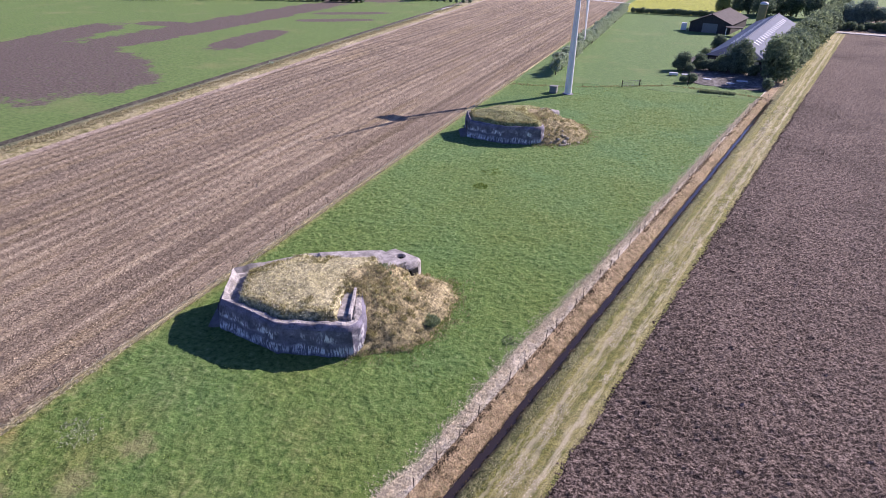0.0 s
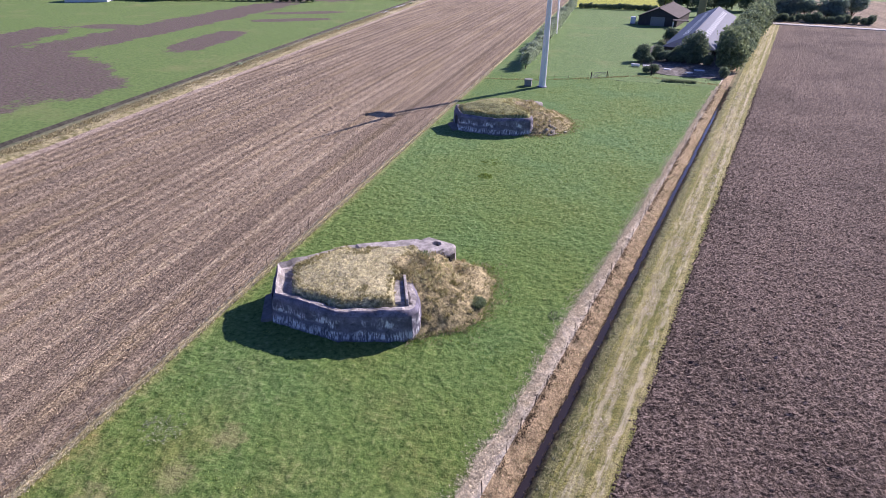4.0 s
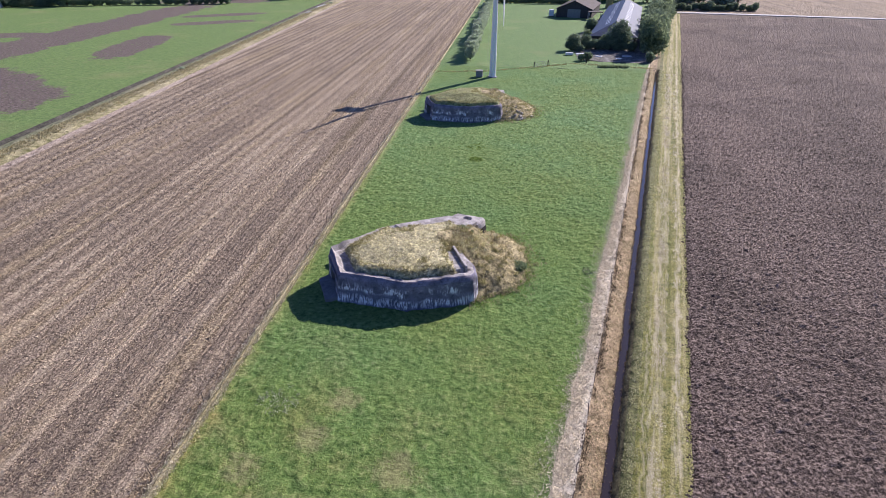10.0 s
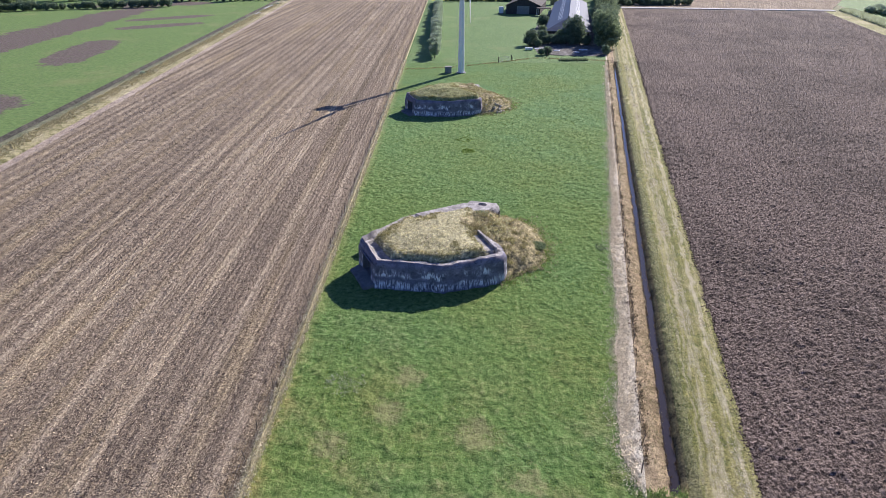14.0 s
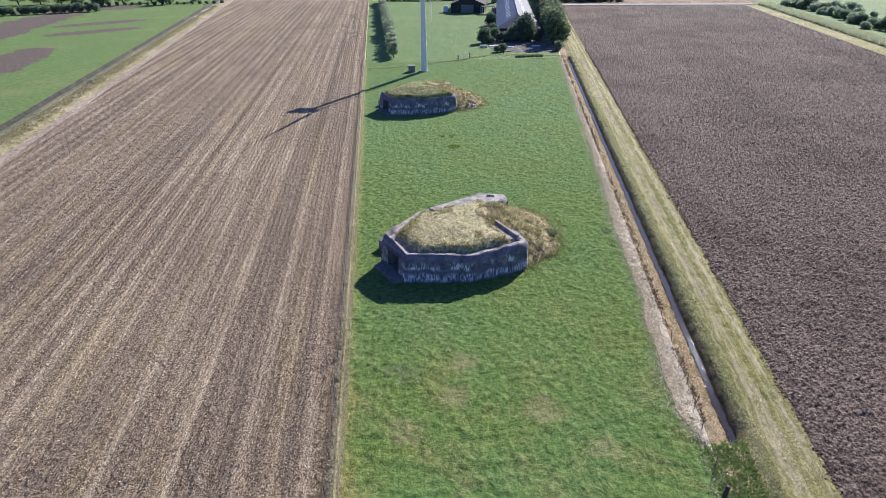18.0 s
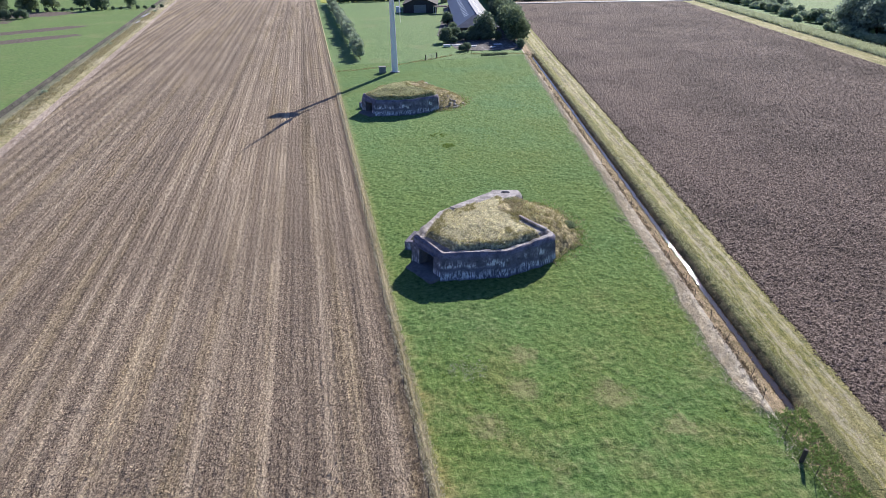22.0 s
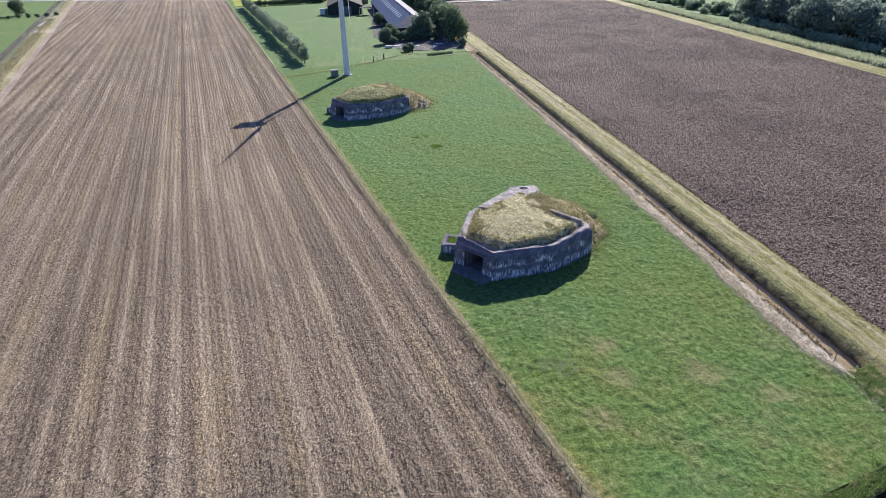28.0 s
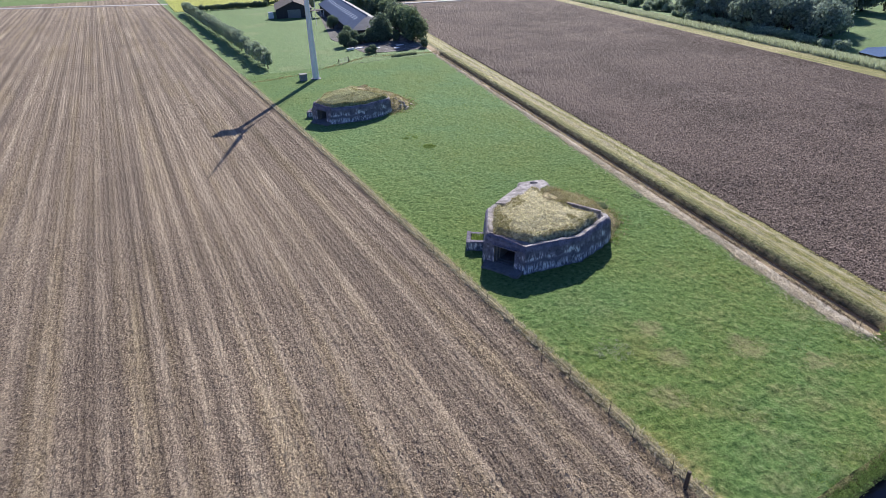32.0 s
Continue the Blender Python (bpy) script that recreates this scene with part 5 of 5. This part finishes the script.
fence("ditch_fence", "weathered post and wire fence along the ditch", spaced((-13.5, -0.8), (-10.3, 12.0), 1.9, 2) + spaced((-9.7, 14.5), (13.06, 116.5), 2.5, 6, 0.35), 2, 0.92, 3, 0.024)
fence("paddock_fence", "old post and wire fence before the farmyard", spaced((-31.5, 108), (-20.9, 110), 4.2, 3) + spaced((-18.0, 111.6), (-11.4, 114.7), 3.6, 4), 3, 0.85, 2, 0.024)
fence("yard_fence", "old post and wire fence between pasture and farmyard", spaced((-7.8, 117.3), (-2.0, 120.5), 3.4, 8) + spaced((0.8, 119.8), (14.2, 116.8), 4.4, 5), 9, 0.85, 2, 0.024)
gate = thing("field_gate", "grey metal field gate in the paddock fence", "gate", at=(-11.1, 114.9, 0))
gate.rotation_euler = (0, 0, math.atan2(2.3, 3.0))
for x, w in ((0.0, "hinge_post"), (3.8, "latch_post")):
    bm = bmesh.new()
    tube(bm, (x, 0, -0.2), (x, 0, 1.25), 0.075, 0.07, 8)
    part(w, bm, DARKWOOD, gate)
bm = bmesh.new()
for a, b in (((0.12, 0, 0.18), (0.12, 0, 1.1)), ((3.66, 0, 0.18), (3.66, 0, 1.1)), ((0.12, 0, 1.1), (3.66, 0, 1.1)), ((0.12, 0, 0.18), (3.66, 0, 0.18))):
    tube(bm, a, b, 0.028, 0.028, 6)
leaf = part("gate_frame", bm, STEELGREY, gate)
for z in (0.38, 0.6, 0.83):
    bm = bmesh.new()
    tube(bm, (0.12, 0, z), (3.66, 0, z), 0.018, 0.018, 6)
    part("bar", bm, STEELGREY, leaf)
bm = bmesh.new()
tube(bm, (0.12, 0, 0.2), (3.66, 0, 1.08), 0.018, 0.018, 6)
part("brace", bm, STEELGREY, leaf)
for x, y, h in ((-32.3, 3.7, 1.1), (-12.78, 2.5, 0.85), (0.5, 122.0, 1.8)):
    st = thing("strainer_post", "thick dark wooden strainer post of the fence", "post", "strainer posts", at=(x, y, 0))
    bm = bmesh.new()
    tube(bm, (0, 0, -0.2), (0.06, 0.03, h), 0.11, 0.1, 8)
    part("post", bm, DARKWOOD, st)
    bm = bmesh.new()
    tube(bm, (0.06, 0.03, h), (0.062, 0.031, h + 0.03), 0.105, 0.08, 8)
    part("post_cap", bm, WOOD, st)

# ---- loose growth and litter ----
rn = np.random.default_rng(77)


def scatter(n, xa, xb, ya, yb, z=0.0):
    """Points between two lines x(y)."""
    y = ya + (yb - ya) * rn.random(n)
    a, b = xa(y), xb(y)
    return np.stack([a + (b - a) * rn.random(n), y, np.full(n, z)], 1)


yy = 1 + 260 * rn.random(50000) ** 2.3
blades("stubble_stems", np.stack([FIELD_X - 0.3 - 0.31 * np.floor(130 * rn.random(50000)), yy, 0 * yy], 1), 0.085, 0.07, STRAW_STUB, "short straw stubble standing in the field", "stubble", per=2, width=0.03, seed=2, lean=1.5)
yy = 0.4 + 114 * rn.random(10000) ** 1.5
xx = PAST_X + (x_reed(yy) - PAST_X) * rn.random(10000)
keep = vnoise(xx, yy, 5.0, 3) + 0.6 * vnoise(xx + 40, yy, 0.9, 2) > 0.05
blades("pasture_tufts", np.stack([xx, yy, 0.01 + 0 * yy], 1)[keep], 0.045, 0.09, BLADES, "short tufts of pasture grass", "grass", per=5, width=0.03, seed=3, lean=1.9)
blades("verge_grass", scatter(5500, const(FIELD_X + 0.08), const(PAST_X + 0.08), 0.3, 118, 0.06), 0.13, 0.08, STRAW_VERGE, "dry tan grass along the field fence", "grass", per=6, width=0.022, seed=4, lean=1.5)
blades("verge_weeds", scatter(1500, const(FIELD_X + 0.25), const(PAST_X + 0.2), 0.3, 118, 0.05), 0.13, 0.1, TURFSTRAW, "olive weeds along the field fence", "weeds", per=6, width=0.022, seed=34, lean=1.5)
blades("reed_litter", scatter(6000, x_reed, beside(-1.5), 6, 116, 0.02), 0.08, 0.12, STRAW_PALE, "pale cut reed stems lying beside the ditch", "reeds", per=5, width=0.025, seed=5, lean=3.5)
y = rn.uniform(6, 116, 5000)
d = rn.uniform(-1.1, 0.05, 5000)
fy = 6 + 110 * rn.random(1100) ** 1.2
fy = fy[vnoise(fy * 1.0, fy * 0, 3.0, 3) > -0.12]
blades("fence_weeds", np.stack([x_ditch(fy) - 1.15 + rn.normal(0, 0.12, len(fy)), fy, 0 * fy], 1), 0.13, 0.1, DEADWEED, "dark dead weeds along the ditch fence", "weeds", per=7, width=0.025, seed=21, lean=0.7)
fy = rn.uniform(2, 112, 5000)
blades("reed_edge", np.stack([x_reed(fy) - np.abs(rn.normal(0, 0.4, 5000)) + 0.15, fy, 0 * fy], 1), 0.05, 0.15, STRAW_PALE, "loose pale reed stems on the pasture edge", "reeds", per=4, width=0.025, seed=22, lean=3.0)
fx = rn.uniform(-31, 14, 350)
blades("paddock_weeds", np.stack([fx, np.interp(fx, [-31.5, -20.9, -18, -2, 0.8, 14.2], [108, 110, 111.6, 120.5, 119.8, 116.8]) + rn.normal(0, 0.3, 350), 0 * fx], 1), 0.2, 0.2, TUSSOCK, "rank grass along the paddock fence", "grass", per=5, width=0.03, seed=24, lean=0.8)
blades("bank_grass", np.stack([x_ditch(y) + d, y, np.interp(d, [-1.2, -0.75, 0.1], [0.04, -0.1, -0.5])], 1), 0.06, 0.06, STRAW_BROWN, "brown dead grass on the ditch slope", "grass", per=4, width=0.022, seed=6, lean=1.0)
y = rn.uniform(6, 116, 2400)
d = np.where(rn.random(2400) < 0.47, 0.09 - 0.1 * rn.random(2400), 0.57 + 0.08 * rn.random(2400))
blades("water_edge_weeds", np.stack([x_ditch(y) - 0.1 * vnoise(y * 1.0, y * 0, 1.4, 3) + d, y, np.full(2400, -0.5)], 1), 0.1, 0.05, DEADWEED, "dark weeds along the ditch water", "weeds", per=4, width=0.025, seed=23, lean=1.0)
y = rn.uniform(6, 116, 5200)
y = y[vnoise(y * 1.0, y * 0 + 5.0, 1.1, 3) > -0.2]
d = rn.normal(1.32, 0.2, len(y))
blades("bank_weeds", np.stack([x_ditch(y) + d, y, np.interp(d, [0.54, 0.74, 0.98, 1.25, 1.5], [-0.55, -0.3, -0.02, 0.05, 0])], 1), 0.09, 0.07, TURFSTRAW, "grey-green weeds on the ditch slope", "weeds", per=4, width=0.025, seed=7, lean=0.9)
straw = np.concatenate([scatter(2600, beside(at - w), beside(at + w), 3, 112, 0.03) for at, w in ((2.45, 0.16), (2.85, 0.14), (3.7, 0.2))])
straw = straw[vnoise(straw[:, 0] * 3, straw[:, 1], 3.5, 3) > 0.02]
blades("track_straw", straw, 0.03, 0.12, STRAW_PALE, "mown straw on the grass track", "straw", per=4, width=0.016, seed=8, lean=5.0)
blades("canal_reeds", scatter(15000, lambda y: x_right(y) + 6, lambda y: x_right(y) + 10.5, 25, 212, 0.0), 0.95, 0.3, LEAF_REED, "tall pale green reeds along the canal", "reeds", per=5, width=0.05, seed=9, lean=0.3)
blades("left_bank_grass", scatter(6000, lambda y: x_left(y) - 5, lambda y: x_left(y) - 2.6, 30, 240, 0.2), 0.25, 0.15, STRAW_BROWN, "dry tall grass on the meadow ditch bank", "grass", per=4, width=0.05, seed=10, lean=0.8)
blades("near_bank_grass", scatter(2600, const(PAST_X), const(-14), -0.6, 0.4, -0.15), 0.16, 0.1, LEAF_WEED, "olive grass on the near ditch bank", "grass", per=5, width=0.025, seed=11, lean=0.9)
blades("culvert_weeds", scatter(900, beside(-1.6), beside(0.7), -0.2, 5.8, 0.0), 0.1, 0.12, LEAF_WEED, "lush green weeds over the culvert", "weeds", per=6, width=0.03, seed=12, lean=1.6)


def lumps(name, pts, size, material, label, category, seed):
    """Many rough lumps of earth, each eight faces, in one mesh."""
    rng = np.random.default_rng(seed)
    n = len(pts)
    dirs = np.array([(1, 0, 0), (0, 1, 0), (-1, 0, 0), (0, -1, 0), (0, 0, 1), (0, 0, -1)], float)
    a = rng.uniform(0, 6.28, n)
    r = size * rng.uniform(0.4, 1.3, n)
    k = dirs[None] * rng.uniform(0.6, 1.3, (n, 6, 1)) * r[:, None, None] * np.array([1, 1, 0.5])
    k = k + rng.normal(0, 0.2, (n, 6, 3)) * r[:, None, None]
    c, s = np.cos(a)[:, None], np.sin(a)[:, None]
    k = np.stack([k[..., 0] * c - k[..., 1] * s, k[..., 0] * s + k[..., 1] * c, k[..., 2]], -1)
    co = (np.asarray(pts)[:, None] + k).reshape(-1, 3)
    tri = np.array([(0, 1, 4), (1, 2, 4), (2, 3, 4), (3, 0, 4), (1, 0, 5), (2, 1, 5), (3, 2, 5), (0, 3, 5)])
    loops = (np.arange(n)[:, None, None] * 6 + tri[None]).astype(np.int32).ravel()
    me = bpy.data.meshes.new(name)
    me.vertices.add(len(co))
    me.vertices.foreach_set("co", co.ravel())
    me.loops.add(loops.size)
    me.loops.foreach_set("vertex_index", loops)
    me.polygons.add(8 * n)
    me.polygons.foreach_set("loop_start", np.arange(0, loops.size, 3, dtype=np.int32))
    me.materials.append(material)
    me.update(calc_edges=True)
    return tagged(new(name, me), label, category, kind="stuff")


cy = rn.uniform(-5, 125, 5000)
lumps("edge_clods", np.stack([x_track(cy) + rn.normal(0.05, 0.14, 5000), cy, 0 * cy], 1), 0.08, PLOUGHED, "brown clods fallen along the edge of the grass track", "clods", 32)


def weed(x, y, z, r, h, n, material, label):
    a, q = rn.uniform(0, 6.28, n), r * np.sqrt(rn.random(n))
    pts = np.stack([x + q * np.cos(a), y + q * np.sin(a), np.full(n, z)], 1)
    return blades("weed_clump", pts, h, 0.06, material, label, "weeds", per=5, width=0.03, seed=int(rn.integers(999)), lean=0.9)


blades("nettle_strip", np.stack([rn.uniform(2.6, 8.6, 420), 117.4 + rn.normal(0, 0.28, 420), np.zeros(420)], 1), 0.45, 0.12, LEAF_MID, "low dark strip of nettles before the farmyard", "weeds", per=6, width=0.05, seed=41, lean=0.5)
weed(-19.25, 56.7, 0, 0.8, 0.16, 70, BLADES, "dark tuft of rank grass on the pasture")
weed(-19.6, 61.5, 0, 1.2, 0.12, 50, BLADES, "low dark tuft of grass on the pasture")
weed(-8.2, 31.0, 0, 0.5, 0.14, 26, LEAF_MID, "green thistle clump on the pasture")
weed(-13.8, 30.3, 0.4, 0.6, 0.3, 300, LEAF_MID, "green nettle clump on the bunker mound")
weed(-27.9, 13.5, 0, 1.3, 0.06, 160, LEAF_REED, "grey-green thistle patch in the pasture")
MX, MY, MZ = MOUND_SHAPE[5]
for i in range(20):
    x, y = -13.9 + 0.75 * rn.normal(), 75.3 + 0.9 * rn.normal()
    near = int(np.argmin((MX - x) ** 2 + (MY - y) ** 2))
    bm = bmesh.new()
    bmesh.ops.create_icosphere(bm, subdivisions=1, radius=rn.uniform(0.13, 0.27))
    for v in bm.verts:
        v.co *= rn.uniform(0.7, 1.2)
    ob = part("stone", bm, RUBBLE)
    ob.location = (MX.ravel()[near], MY.ravel()[near], max(0.0, MZ.ravel()[near]) + 0.07)
    tagged(ob, "pale broken stone on the foot of the mound", "stone", "stones beside the second bunker")
